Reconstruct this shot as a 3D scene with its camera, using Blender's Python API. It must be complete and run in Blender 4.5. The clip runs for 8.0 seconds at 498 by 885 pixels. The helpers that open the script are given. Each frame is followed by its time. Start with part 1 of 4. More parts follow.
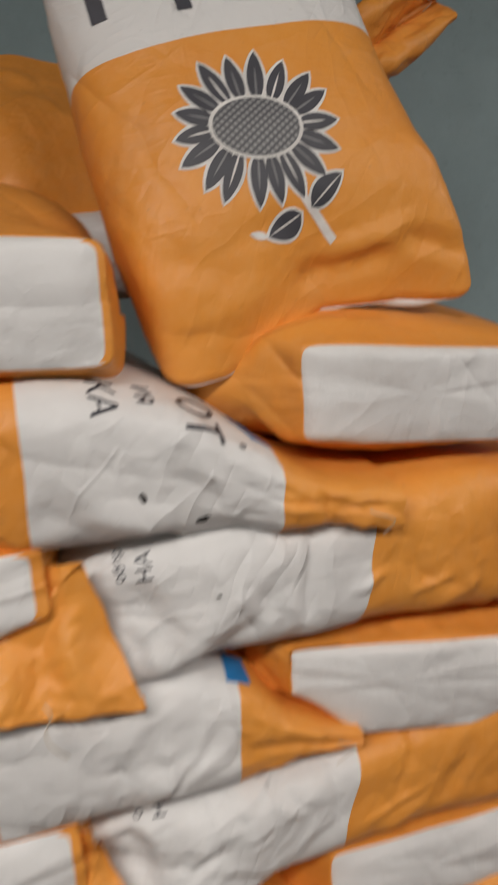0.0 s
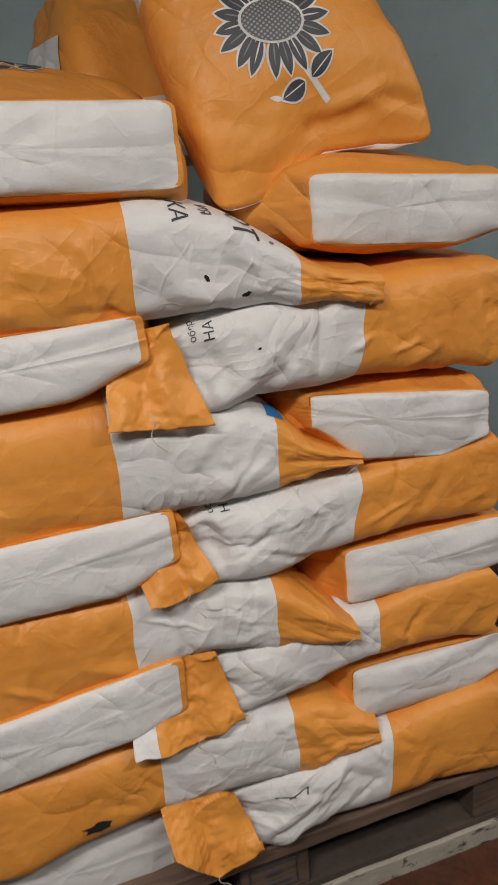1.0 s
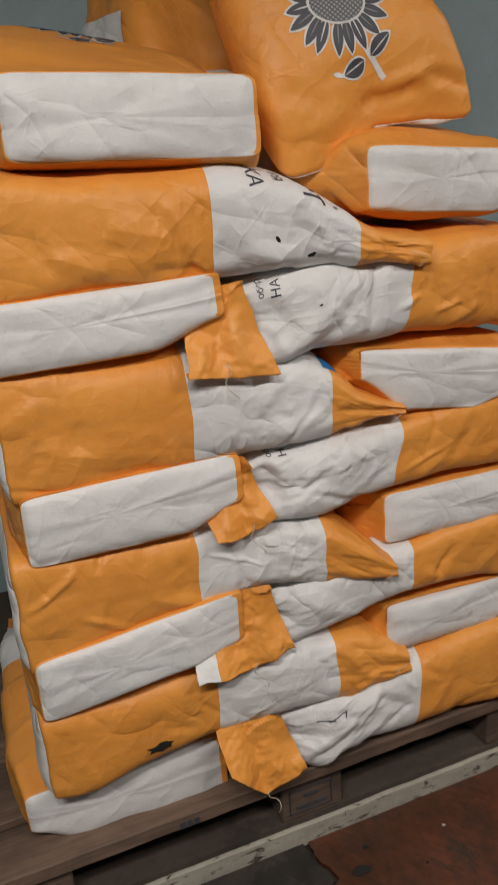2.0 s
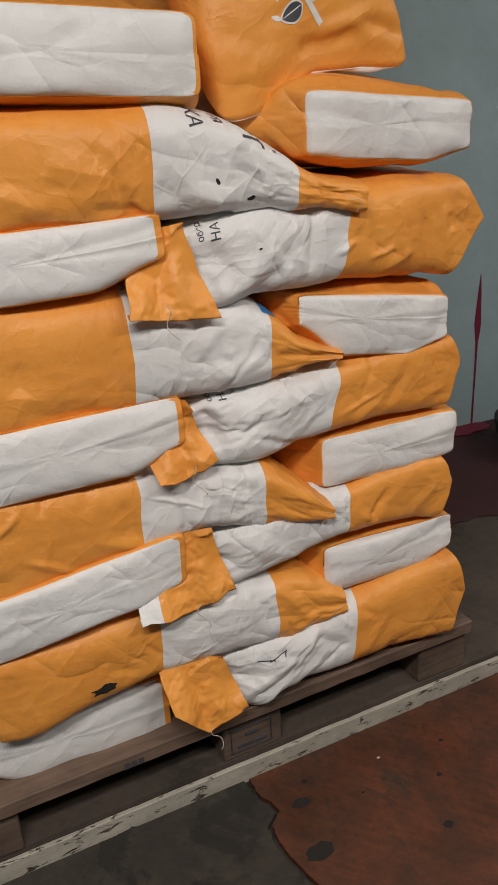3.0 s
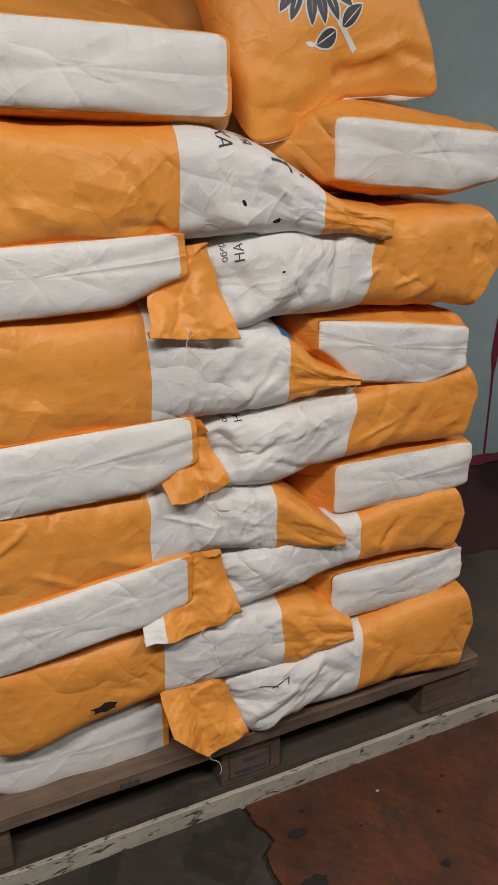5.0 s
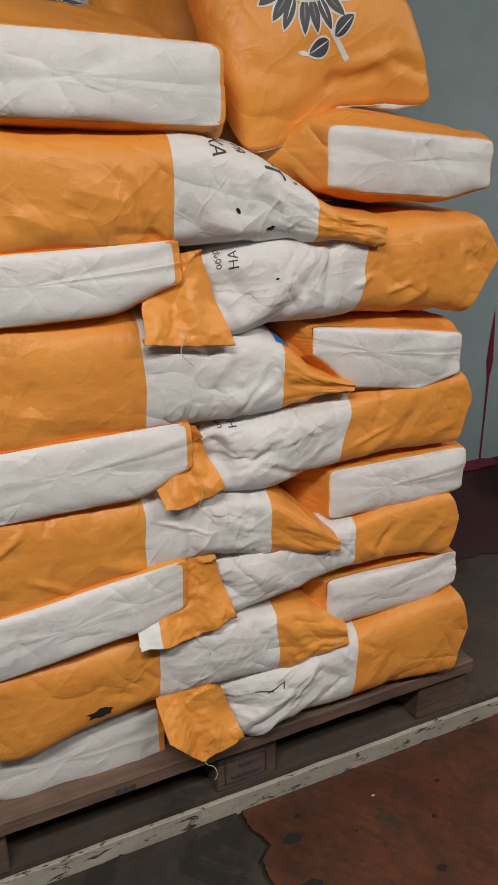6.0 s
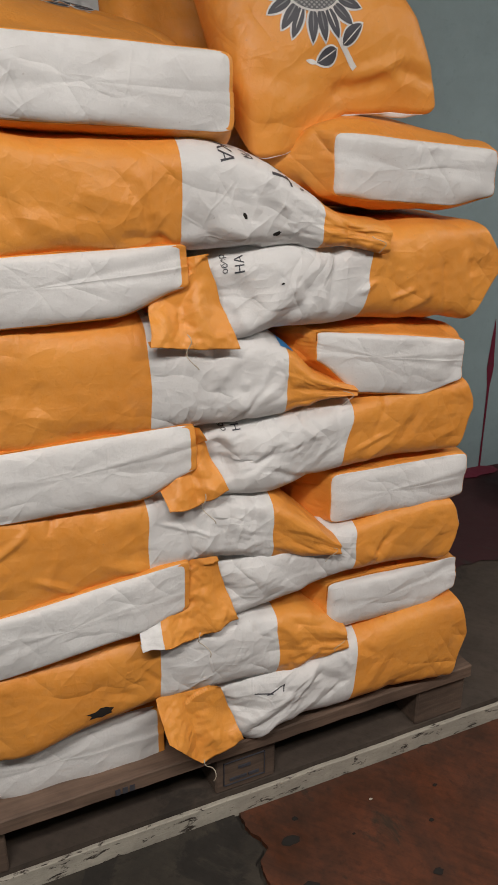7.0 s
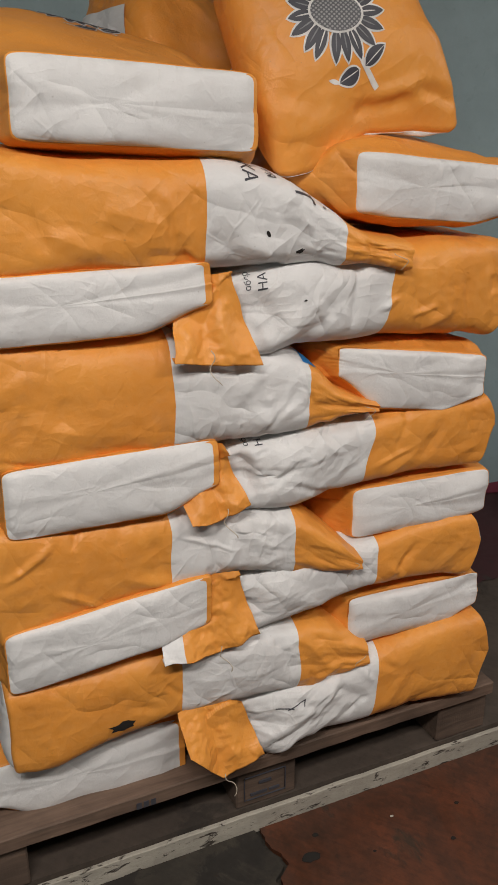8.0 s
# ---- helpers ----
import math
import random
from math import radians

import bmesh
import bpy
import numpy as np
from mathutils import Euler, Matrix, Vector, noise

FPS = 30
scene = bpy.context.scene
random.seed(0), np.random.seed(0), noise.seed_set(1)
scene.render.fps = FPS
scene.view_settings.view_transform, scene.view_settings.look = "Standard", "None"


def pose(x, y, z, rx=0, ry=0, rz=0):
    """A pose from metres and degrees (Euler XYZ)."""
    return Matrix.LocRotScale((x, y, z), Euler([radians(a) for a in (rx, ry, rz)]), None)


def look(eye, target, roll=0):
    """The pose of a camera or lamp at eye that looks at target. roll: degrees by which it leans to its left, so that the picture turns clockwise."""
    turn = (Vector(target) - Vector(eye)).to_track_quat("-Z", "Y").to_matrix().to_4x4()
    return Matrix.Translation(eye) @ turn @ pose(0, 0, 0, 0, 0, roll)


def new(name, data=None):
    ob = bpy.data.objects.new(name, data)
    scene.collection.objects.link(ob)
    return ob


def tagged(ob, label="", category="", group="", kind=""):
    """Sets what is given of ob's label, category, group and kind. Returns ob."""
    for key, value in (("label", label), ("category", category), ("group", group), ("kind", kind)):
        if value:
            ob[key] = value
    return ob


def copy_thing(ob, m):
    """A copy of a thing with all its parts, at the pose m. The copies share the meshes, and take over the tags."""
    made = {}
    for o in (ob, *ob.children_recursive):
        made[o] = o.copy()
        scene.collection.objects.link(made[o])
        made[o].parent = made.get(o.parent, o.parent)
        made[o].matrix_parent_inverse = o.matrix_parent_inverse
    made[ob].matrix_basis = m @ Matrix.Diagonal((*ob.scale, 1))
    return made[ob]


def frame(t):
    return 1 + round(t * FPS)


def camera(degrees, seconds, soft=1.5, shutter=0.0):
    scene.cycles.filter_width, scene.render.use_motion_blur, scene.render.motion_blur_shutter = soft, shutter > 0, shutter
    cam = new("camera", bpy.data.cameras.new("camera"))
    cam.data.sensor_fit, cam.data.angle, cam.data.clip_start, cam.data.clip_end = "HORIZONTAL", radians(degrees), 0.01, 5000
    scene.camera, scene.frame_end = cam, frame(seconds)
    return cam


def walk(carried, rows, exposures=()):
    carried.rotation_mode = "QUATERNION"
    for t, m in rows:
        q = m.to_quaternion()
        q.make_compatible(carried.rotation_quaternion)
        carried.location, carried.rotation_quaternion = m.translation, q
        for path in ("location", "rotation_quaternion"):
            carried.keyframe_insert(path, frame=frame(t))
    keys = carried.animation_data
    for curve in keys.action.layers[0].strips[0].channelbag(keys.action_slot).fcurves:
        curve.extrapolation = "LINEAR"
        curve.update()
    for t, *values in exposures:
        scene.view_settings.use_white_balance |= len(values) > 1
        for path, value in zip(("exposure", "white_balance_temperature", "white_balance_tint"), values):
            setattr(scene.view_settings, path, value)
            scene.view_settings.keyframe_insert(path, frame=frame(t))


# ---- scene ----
cam = camera(33.6, 8.0, soft=0.75, shutter=0.4)
PATH = [
    (0, (0.44, -0.778, 1.525), (1.033, 1.067, 1.026), -2.1),
    (0.5, (0.338, -1.027, 1.466), (0.821, 0.809, 0.839), -5.2),
    (1, (0.283, -1.198, 1.447), (0.796, 0.618, 0.787), -5.2),
    (1.5, (0.185, -1.258, 1.455), (0.729, 0.547, 0.788), -4.4),
    (1.7, (0.13, -1.262, 1.459), (0.684, 0.535, 0.779), -4.3),
    (2.8, (0.058, -1.302, 1.414), (0.774, 0.391, 0.625), -3.2),
    (3, (0.056, -1.302, 1.417), (0.785, 0.385, 0.628), -2.8),
    (3.5, (0.052, -1.292, 1.415), (0.8, 0.398, 0.651), -1.2),
    (4, (0.057, -1.294, 1.42), (0.802, 0.399, 0.66), -0.9),
    (4.5, (0.056, -1.292, 1.42), (0.766, 0.416, 0.659), -0.6),
    (5, (0.053, -1.286, 1.42), (0.77, 0.424, 0.672), -0.3),
    (6.5, (0.056, -1.299, 1.425), (0.785, 0.413, 0.691), -0.3),
    (7, (0.042, -1.303, 1.424), (0.772, 0.413, 0.7), 0.4),
    (7.5, (0.027, -1.312, 1.427), (0.712, 0.428, 0.718), 0.2),
    (8, (0.032, -1.308, 1.431), (0.725, 0.435, 0.737), 0.1),
]
walk(cam, [(t, look(eye, target, roll)) for t, eye, target, roll in PATH], ((0.0, -0.1), (1.0, -0.15), (1.7, -0.15), (3.0, 0.0), (8.0, 0.0)))

# ---- world, lamps, exposure ----
world = bpy.data.worlds.new("world")
scene.world = world
world.use_nodes = True
world.node_tree.nodes["Background"].inputs[0].default_value = (0.5, 0.55, 0.6, 1)
world.node_tree.nodes["Background"].inputs[1].default_value = 0.02
LAMP_POWER = 40.0


def lamp_light(name, x, y, z, sx, sy, power, colour):
    data = bpy.data.lights.new(name, "AREA")
    data.shape, data.size, data.size_y = "RECTANGLE", sx, sy
    data.energy, data.color = power, colour
    ob = new(name, data)
    ob.matrix_world = pose(x, y, z)
    return ob


# ---- materials ----
def mat(name):
    m = bpy.data.materials.new(name)
    m.use_nodes = True
    nt = m.node_tree
    return m, nt, nt.nodes["Principled BSDF"]


def node(nt, kind, **kw):
    n = nt.nodes.new(kind)
    for k, v in kw.items():
        n.inputs[k.replace("_", " ")].default_value = v
    return n


def ramp(nt, fac, stops):
    r = nt.nodes.new("ShaderNodeValToRGB")
    while len(r.color_ramp.elements) < len(stops):
        r.color_ramp.elements.new(0.5)
    for e, (p, c) in zip(r.color_ramp.elements, stops):
        e.position, e.color = p, (*c, 1)
    nt.links.new(fac, r.inputs[0])
    return r


def blend(nt, fac, a, b, mode="MIX"):
    m = nt.nodes.new("ShaderNodeMix")
    m.data_type, m.blend_type = "RGBA", mode
    for sock, v in ((0, fac), (6, a), (7, b)):
        if isinstance(v, (int, float)):
            m.inputs[sock].default_value = v
        elif isinstance(v, tuple):
            m.inputs[sock].default_value = (*v, 1)
        else:
            nt.links.new(v, m.inputs[sock])
    return m.outputs[2]


def coords(nt, scale=(1, 1, 1), kind="Object"):
    tc = nt.nodes.new("ShaderNodeTexCoord")
    mp = nt.nodes.new("ShaderNodeMapping")
    mp.inputs["Scale"].default_value = scale
    nt.links.new(tc.outputs[kind], mp.inputs[0])
    return mp.outputs[0]


def tex(nt, vec, scale, detail=4, rough=0.55, distortion=0.0):
    n = nt.nodes.new("ShaderNodeTexNoise")
    n.inputs["Scale"].default_value, n.inputs["Detail"].default_value = scale, detail
    n.inputs["Roughness"].default_value, n.inputs["Distortion"].default_value = rough, distortion
    nt.links.new(vec, n.inputs["Vector"])
    return n.outputs[0]


def bump(nt, bsdf, height, strength, distance, after=None):
    b = node(nt, "ShaderNodeBump", Strength=strength, Distance=distance)
    nt.links.new(height, b.inputs["Height"])
    if after is not None:
        nt.links.new(after, b.inputs["Normal"])
    nt.links.new(b.outputs[0], bsdf.inputs["Normal"])
    return b.outputs[0]


def paper(name, base, dark, scuff, rough, crush):
    """Printed kraft paper: mottled ink, scuffed high spots, fine crumple and fibre."""
    m, nt, b = mat(name)
    v = coords(nt)
    info = nt.nodes.new("ShaderNodeObjectInfo")
    shift = nt.nodes.new("ShaderNodeVectorMath")
    shift.operation = "ADD"
    mul = nt.nodes.new("ShaderNodeVectorMath")
    mul.operation = "SCALE"
    mul.inputs[0].default_value = (13.0, 7.0, 5.0)
    nt.links.new(info.outputs["Random"], mul.inputs["Scale"])
    nt.links.new(v, shift.inputs[0])
    nt.links.new(mul.outputs[0], shift.inputs[1])
    v = shift.outputs[0]
    big = tex(nt, v, 5, 3)
    col = ramp(nt, big, [(0.3, dark), (0.62, base)]).outputs[0]
    small = ramp(nt, tex(nt, v, 60, 5, 0.65), [(0.35, (0, 0, 0)), (0.75, (1, 1, 1))]).outputs[0]
    k = nt.nodes.new("ShaderNodeMath")
    k.operation = "MULTIPLY"
    k.inputs[1].default_value = 0.12
    nt.links.new(small, k.inputs[0])
    col = blend(nt, k.outputs[0], col, scuff)
    # fine dirt
    sp = ramp(nt, tex(nt, v, 150, 2, 0.5), [(0.72, (0, 0, 0)), (0.80, (1, 1, 1))]).outputs[0]
    k3 = nt.nodes.new("ShaderNodeMath")
    k3.operation = "MULTIPLY"
    k3.inputs[1].default_value = 0.25
    nt.links.new(sp, k3.inputs[0])
    col = blend(nt, k3.outputs[0], col, (0.2, 0.15, 0.11))
    sm = ramp(nt, tex(nt, v, 9, 5, 0.7), [(0.58, (0, 0, 0)), (0.8, (1, 1, 1))]).outputs[0]
    k4 = nt.nodes.new("ShaderNodeMath")
    k4.operation = "MULTIPLY"
    k4.inputs[1].default_value = 0.16
    nt.links.new(sm, k4.inputs[0])
    col = blend(nt, k4.outputs[0], col, (0.3, 0.24, 0.19))
    nt.links.new(col, b.inputs["Base Color"])
    b.inputs["Roughness"].default_value = rough
    b.inputs["Specular IOR Level"].default_value = 0.4
    # crumple: flat facets that meet in sharp folds, stronger in some places
    mask = ramp(nt, tex(nt, v, 7, 2), [(0.38, (0.3,) * 3), (0.60, (1, 1, 1))]).outputs[0]
    warp = nt.nodes.new("ShaderNodeVectorMath")
    warp.operation = "ADD"
    wn = nt.nodes.new("ShaderNodeTexNoise")
    wn.inputs["Scale"].default_value = 6
    nt.links.new(v, wn.inputs["Vector"])
    ws = nt.nodes.new("ShaderNodeVectorMath")
    ws.operation = "SCALE"
    ws.inputs["Scale"].default_value = 0.09
    nt.links.new(wn.outputs["Color"], ws.inputs[0])
    nt.links.new(v, warp.inputs[0])
    nt.links.new(ws.outputs[0], warp.inputs[1])
    # straight folds in many directions: each a zigzag, kept to patches of its own
    total = None
    for k_, (way, width, steep, seed_) in enumerate((((0.8, 0.2, 0.57), 0.030, 1.0, 0.0), ((-0.5, 0.3, 0.81), 0.024, 0.9, 3.1), ((0.25, -0.6, 0.95), 0.038, 0.9, 7.7), ((0.95, 0.5, -0.2), 0.017, 0.8, 12.3), ((-0.9, 0.4, 0.45), 0.012, 0.6, 17.9), ((0.1, 0.8, 0.99), 0.009, 0.5, 23.3))):
        dot = nt.nodes.new("ShaderNodeVectorMath")
        dot.operation = "DOT_PRODUCT"
        dot.inputs[1].default_value = way
        nt.links.new(warp.outputs[0], dot.inputs[0])
        zig = nt.nodes.new("ShaderNodeMath")
        zig.operation = "PINGPONG"
        zig.inputs[1].default_value = width
        nt.links.new(dot.outputs["Value"], zig.inputs[0])
        off = nt.nodes.new("ShaderNodeVectorMath")
        off.operation = "ADD"
        off.inputs[1].default_value = (seed_, seed_ * 1.7, -seed_)
        nt.links.new(v, off.inputs[0])
        ridge = nt.nodes.new("ShaderNodeMapRange")
        ridge.inputs["From Max"].default_value = width
        ridge.inputs["To Min"].default_value, ridge.inputs["To Max"].default_value = 1.0, 0.0
        nt.links.new(zig.outputs[0], ridge.inputs["Value"])
        sharp = nt.nodes.new("ShaderNodeMath")
        sharp.operation = "POWER"
        sharp.inputs[1].default_value = 3.2
        nt.links.new(ridge.outputs[0], sharp.inputs[0])
        tall = nt.nodes.new("ShaderNodeMath")
        tall.operation = "MULTIPLY"
        tall.inputs[1].default_value = width * (1 if k_ % 2 else -1)
        nt.links.new(sharp.outputs[0], tall.inputs[0])
        patch = ramp(nt, tex(nt, off.outputs[0], 0.22 / width, 1), [(0.46, (0, 0, 0)), (0.60, (steep,) * 3)]).outputs[0]
        hm = nt.nodes.new("ShaderNodeMath")
        hm.operation = "MULTIPLY"
        nt.links.new(tall.outputs[0], hm.inputs[0])
        nt.links.new(patch, hm.inputs[1])
        if total is None:
            total = hm.outputs[0]
        else:
            add = nt.nodes.new("ShaderNodeMath")
            nt.links.new(total, add.inputs[0])
            nt.links.new(hm.outputs[0], add.inputs[1])
            total = add.outputs[0]
    hm = nt.nodes.new("ShaderNodeMath")
    hm.operation = "MULTIPLY"
    nt.links.new(total, hm.inputs[0])
    nt.links.new(mask, hm.inputs[1])
    prev = bump(nt, b, hm.outputs[0], 1.0, crush)
    # single thin folds
    ed = nt.nodes.new("ShaderNodeTexVoronoi")
    ed.feature = "DISTANCE_TO_EDGE"
    ed.inputs["Scale"].default_value = 12
    mild = nt.nodes.new("ShaderNodeVectorMath")
    mild.operation = "SCALE"
    mild.inputs["Scale"].default_value = 0.25
    nt.links.new(ws.outputs[0], mild.inputs[0])
    bent = nt.nodes.new("ShaderNodeVectorMath")
    bent.operation = "ADD"
    nt.links.new(v, bent.inputs[0])
    nt.links.new(mild.outputs[0], bent.inputs[1])
    nt.links.new(bent.outputs[0], ed.inputs["Vector"])
    fold = ramp(nt, ed.outputs["Distance"], [(0.0, (1, 1, 1)), (0.035, (0, 0, 0))]).outputs[0]
    fm = nt.nodes.new("ShaderNodeMath")
    fm.operation = "MULTIPLY"
    nt.links.new(fold, fm.inputs[0])
    nt.links.new(ramp(nt, tex(nt, v, 11, 2), [(0.54, (0, 0, 0)), (0.64, (1, 1, 1))]).outputs[0], fm.inputs[1])
    prev = bump(nt, b, fm.outputs[0], min(1.0, crush * 4), 0.0014, prev)
    prev = bump(nt, b, tex(nt, v, 65, 6, 0.68, 0.6), 0.35, 0.004, prev)
    bump(nt, b, tex(nt, v, 420, 2), 0.10, 0.0008, prev)
    return m


def plain(name, colour, rough=0.6, metal=0.0, vary=0.15, scale=30, bumps=0.15):
    m, nt, b = mat(name)
    v = coords(nt)
    n = tex(nt, v, scale, 5)
    lo = tuple(c * (1 - vary) for c in colour)
    hi = tuple(min(1, c * (1 + vary)) for c in colour)
    nt.links.new(ramp(nt, n, [(0.3, lo), (0.7, hi)]).outputs[0], b.inputs["Base Color"])
    b.inputs["Roughness"].default_value, b.inputs["Metallic"].default_value = rough, metal
    bump(nt, b, tex(nt, v, scale * 6, 3), bumps, 0.002)
    return m


def old_wood(name, base, dark, along="x"):
    m, nt, b = mat(name)
    sc = (2.0, 26, 26) if along == "x" else (26, 2.0, 26)
    v = coords(nt, sc)
    g = tex(nt, v, 3, 6, 0.6, 0.4)
    col = ramp(nt, g, [(0.25, dark), (0.7, base)]).outputs[0]
    v2 = coords(nt)
    st = ramp(nt, tex(nt, v2, 7, 4), [(0.42, (0, 0, 0)), (0.66, (1, 1, 1))]).outputs[0]
    k = nt.nodes.new("ShaderNodeMath")
    k.operation = "MULTIPLY"
    k.inputs[1].default_value = 0.55
    nt.links.new(st, k.inputs[0])
    col = blend(nt, k.outputs[0], col, tuple(c * 0.45 for c in dark))
    nt.links.new(col, b.inputs["Base Color"])
    b.inputs["Roughness"].default_value = 0.8
    bump(nt, b, g, 0.5, 0.003)
    return m


def chipped(name, paint, under, amount, scale, rough=0.55, streaks=(1, 1, 1), grime=0.12, scratch=0.0, specks=0.5):
    """Paint worn through in patches to what lies under it."""
    m, nt, b = mat(name)
    v = coords(nt, streaks)
    big = tex(nt, v, scale, 6, 0.65, 0.5)
    col = ramp(nt, tex(nt, v, scale * 0.35, 4), [(0.3, tuple(c * 0.72 for c in paint)), (0.7, paint)]).outputs[0]
    worn = ramp(nt, big, [(amount, (0, 0, 0)), (amount + 0.05, (1, 1, 1))]).outputs[0]
    col = blend(nt, worn, col, under)
    fine = ramp(nt, tex(nt, v, scale * 7, 3), [(0.62, (0, 0, 0)), (0.72, (1, 1, 1))]).outputs[0]
    k = nt.nodes.new("ShaderNodeMath")
    k.operation = "MULTIPLY"
    k.inputs[1].default_value = specks
    nt.links.new(fine, k.inputs[0])
    col = blend(nt, k.outputs[0], col, tuple(c * 0.8 for c in under))
    g1 = ramp(nt, tex(nt, v, scale * 2.6, 9, 0.75, 0.3), [(0.38, (0, 0, 0)), (0.72, (1, 1, 1))]).outputs[0]
    kg = nt.nodes.new("ShaderNodeMath")
    kg.operation = "MULTIPLY"
    kg.inputs[1].default_value = grime
    nt.links.new(g1, kg.inputs[0])
    col = blend(nt, kg.outputs[0], col, tuple(c * 0.55 for c in under))
    if scratch:
        # scuffs drawn out one way, and dark blotches of trodden dirt
        turned_v = nt.nodes.new("ShaderNodeMapping")
        turned_v.inputs["Rotation"].default_value = (0, 0, 0.9)
        nt.links.new(coords(nt), turned_v.inputs[0])
        drawn = nt.nodes.new("ShaderNodeMapping")
        drawn.inputs["Scale"].default_value = (2.2, 22, 1)
        nt.links.new(turned_v.outputs[0], drawn.inputs[0])
        for src, lo_, hi_, much, tone in ((tex(nt, drawn.outputs[0], 3.2, 8, 0.7, 0.4), 0.46, 0.74, 0.6, 0.45), (tex(nt, coords(nt), 4.5, 8, 0.72, 0.6), 0.45, 0.66, 0.8, 0.5), (tex(nt, coords(nt), 55, 6, 0.7), 0.5, 0.72, 0.6, 0.4)):
            ks = nt.nodes.new("ShaderNodeMath")
            ks.operation = "MULTIPLY"
            ks.inputs[1].default_value = much * scratch
            nt.links.new(ramp(nt, src, [(lo_, (0, 0, 0)), (hi_, (1, 1, 1))]).outputs[0], ks.inputs[0])
            col = blend(nt, ks.outputs[0], col, tuple(c * tone for c in under))
    nt.links.new(col, b.inputs["Base Color"])
    rr = ramp(nt, big, [(0.3, (rough,) * 3), (0.7, (min(1, rough + 0.3),) * 3)]).outputs[0]
    nt.links.new(rr, b.inputs["Roughness"])
    inv = ramp(nt, big, [(amount, (1, 1, 1)), (amount + 0.04, (0, 0, 0))]).outputs[0]
    first = bump(nt, b, inv, 0.4, 0.0015)
    bump(nt, b, tex(nt, v, scale * 5, 4), 0.25, 0.003, first)
    return m


ORANGE = paper("orange_paper", (0.82, 0.328, 0.054), (0.75, 0.278, 0.042), (0.88, 0.53, 0.24), 0.42, 0.065)
WHITE = paper("white_paper", (0.765, 0.755, 0.75), (0.68, 0.67, 0.665), (0.84, 0.82, 0.8), 0.5, 0.12)
PANEL = paper("white_bottom_paper", (0.765, 0.757, 0.752), (0.70, 0.69, 0.685), (0.84, 0.82, 0.8), 0.5, 0.07)
INK = plain("dark_grey_ink", (0.055, 0.055, 0.068), 0.5)
GREY_INK = plain("mid_grey_ink", (0.2, 0.2, 0.21), 0.55)
WHITE_INK = plain("white_ink", (0.72, 0.7, 0.68), 0.55)
BLUE_INK = plain("blue_ink", (0.02, 0.2, 0.5), 0.5)
SEEDS, nt_, b_ = mat("hatched_grey_ink")
w1 = nt_.nodes.new("ShaderNodeTexWave")
w1.inputs["Scale"].default_value = 70
w1.bands_direction = "DIAGONAL"
nt_.links.new(coords(nt_), w1.inputs["Vector"])
w2 = nt_.nodes.new("ShaderNodeTexWave")
w2.inputs["Scale"].default_value = 70
w2.bands_direction = "DIAGONAL"
nt_.links.new(coords(nt_, (-1, 1, 1)), w2.inputs["Vector"])
nt_.links.new(ramp(nt_, blend(nt_, 1.0, w1.outputs[0], w2.outputs[0], "MULTIPLY"), [(0.1, (0.09, 0.09, 0.1)), (0.5, (0.3, 0.3, 0.3))]).outputs[0], b_.inputs["Base Color"])
THREAD = plain("cotton_thread", (0.55, 0.48, 0.38), 0.9)
DIRT = plain("dried_dirt", (0.014, 0.011, 0.009), 0.9)
DECK = old_wood("worn_deck_wood", (0.21, 0.135, 0.095), (0.1, 0.064, 0.046))
BLOCK = old_wood("pallet_block_wood", (0.15, 0.1, 0.072), (0.075, 0.05, 0.037))
WALL = chipped("blue_grey_wall_paint", (0.38, 0.50, 0.53), (0.16, 0.2, 0.21), 0.70, 5, 0.5, specks=0.12)
KERB = chipped("white_kerb_paint", (0.52, 0.475, 0.4), (0.05, 0.038, 0.03), 0.575, 46, 0.6, (0.4, 1, 1.3), 0.2, 0.12)
RED_FLOOR = chipped("worn_red_brown_floor_paint", (0.15, 0.043, 0.017), (0.05, 0.027, 0.015), 0.62, 7.5, 0.45, (1, 0.5, 1), 0.6, 0.9)
DARK_FLOOR = chipped("dirty_dark_concrete", (0.056, 0.046, 0.034), (0.025, 0.021, 0.017), 0.55, 6, 0.75, (1, 1, 1), 0.6, 0.5)
SLAB = chipped("dirty_grey_brown_slab", (0.095, 0.07, 0.054), (0.05, 0.039, 0.031), 0.6, 4, 0.7, (1, 1, 1), 0.3, 0.5)
CRIMSON = chipped("crimson_paint", (0.2, 0.012, 0.04), (0.1, 0.03, 0.04), 0.62, 9, 0.5)
FLOOR_PAINT = chipped("dull_red_floor_paint", (0.06, 0.014, 0.017), (0.04, 0.026, 0.023), 0.6, 4, 0.6)
CEIL = plain("whitewash", (0.6, 0.6, 0.58), 0.9, 0, 0.1, 4)
SOOT = plain("black_rubber", (0.012, 0.011, 0.011), 0.7)
m_, nt_, b_ = mat("lamp_diffuser")
b_.inputs["Emission Color"].default_value = (1, 0.9, 0.78, 1)
b_.inputs["Emission Strength"].default_value = 6
DIFFUSER = m_


# ---- helpers for meshes ----
def link(name, me, material, parent=None, label=""):
    ob = new(name, me)
    for mm in material if isinstance(material, (list, tuple)) else [material]:
        me.materials.append(mm)
    if parent:
        ob.parent = parent
    if label:
        ob["label"] = label
    return ob


def from_bm(name, bm):
    me = bpy.data.meshes.new(name)
    bm.normal_update()
    bm.to_mesh(me)
    bm.free()
    return me


def part(name, bm, material, parent, label=""):
    return link(name, from_bm(name, bm), material, parent, label)


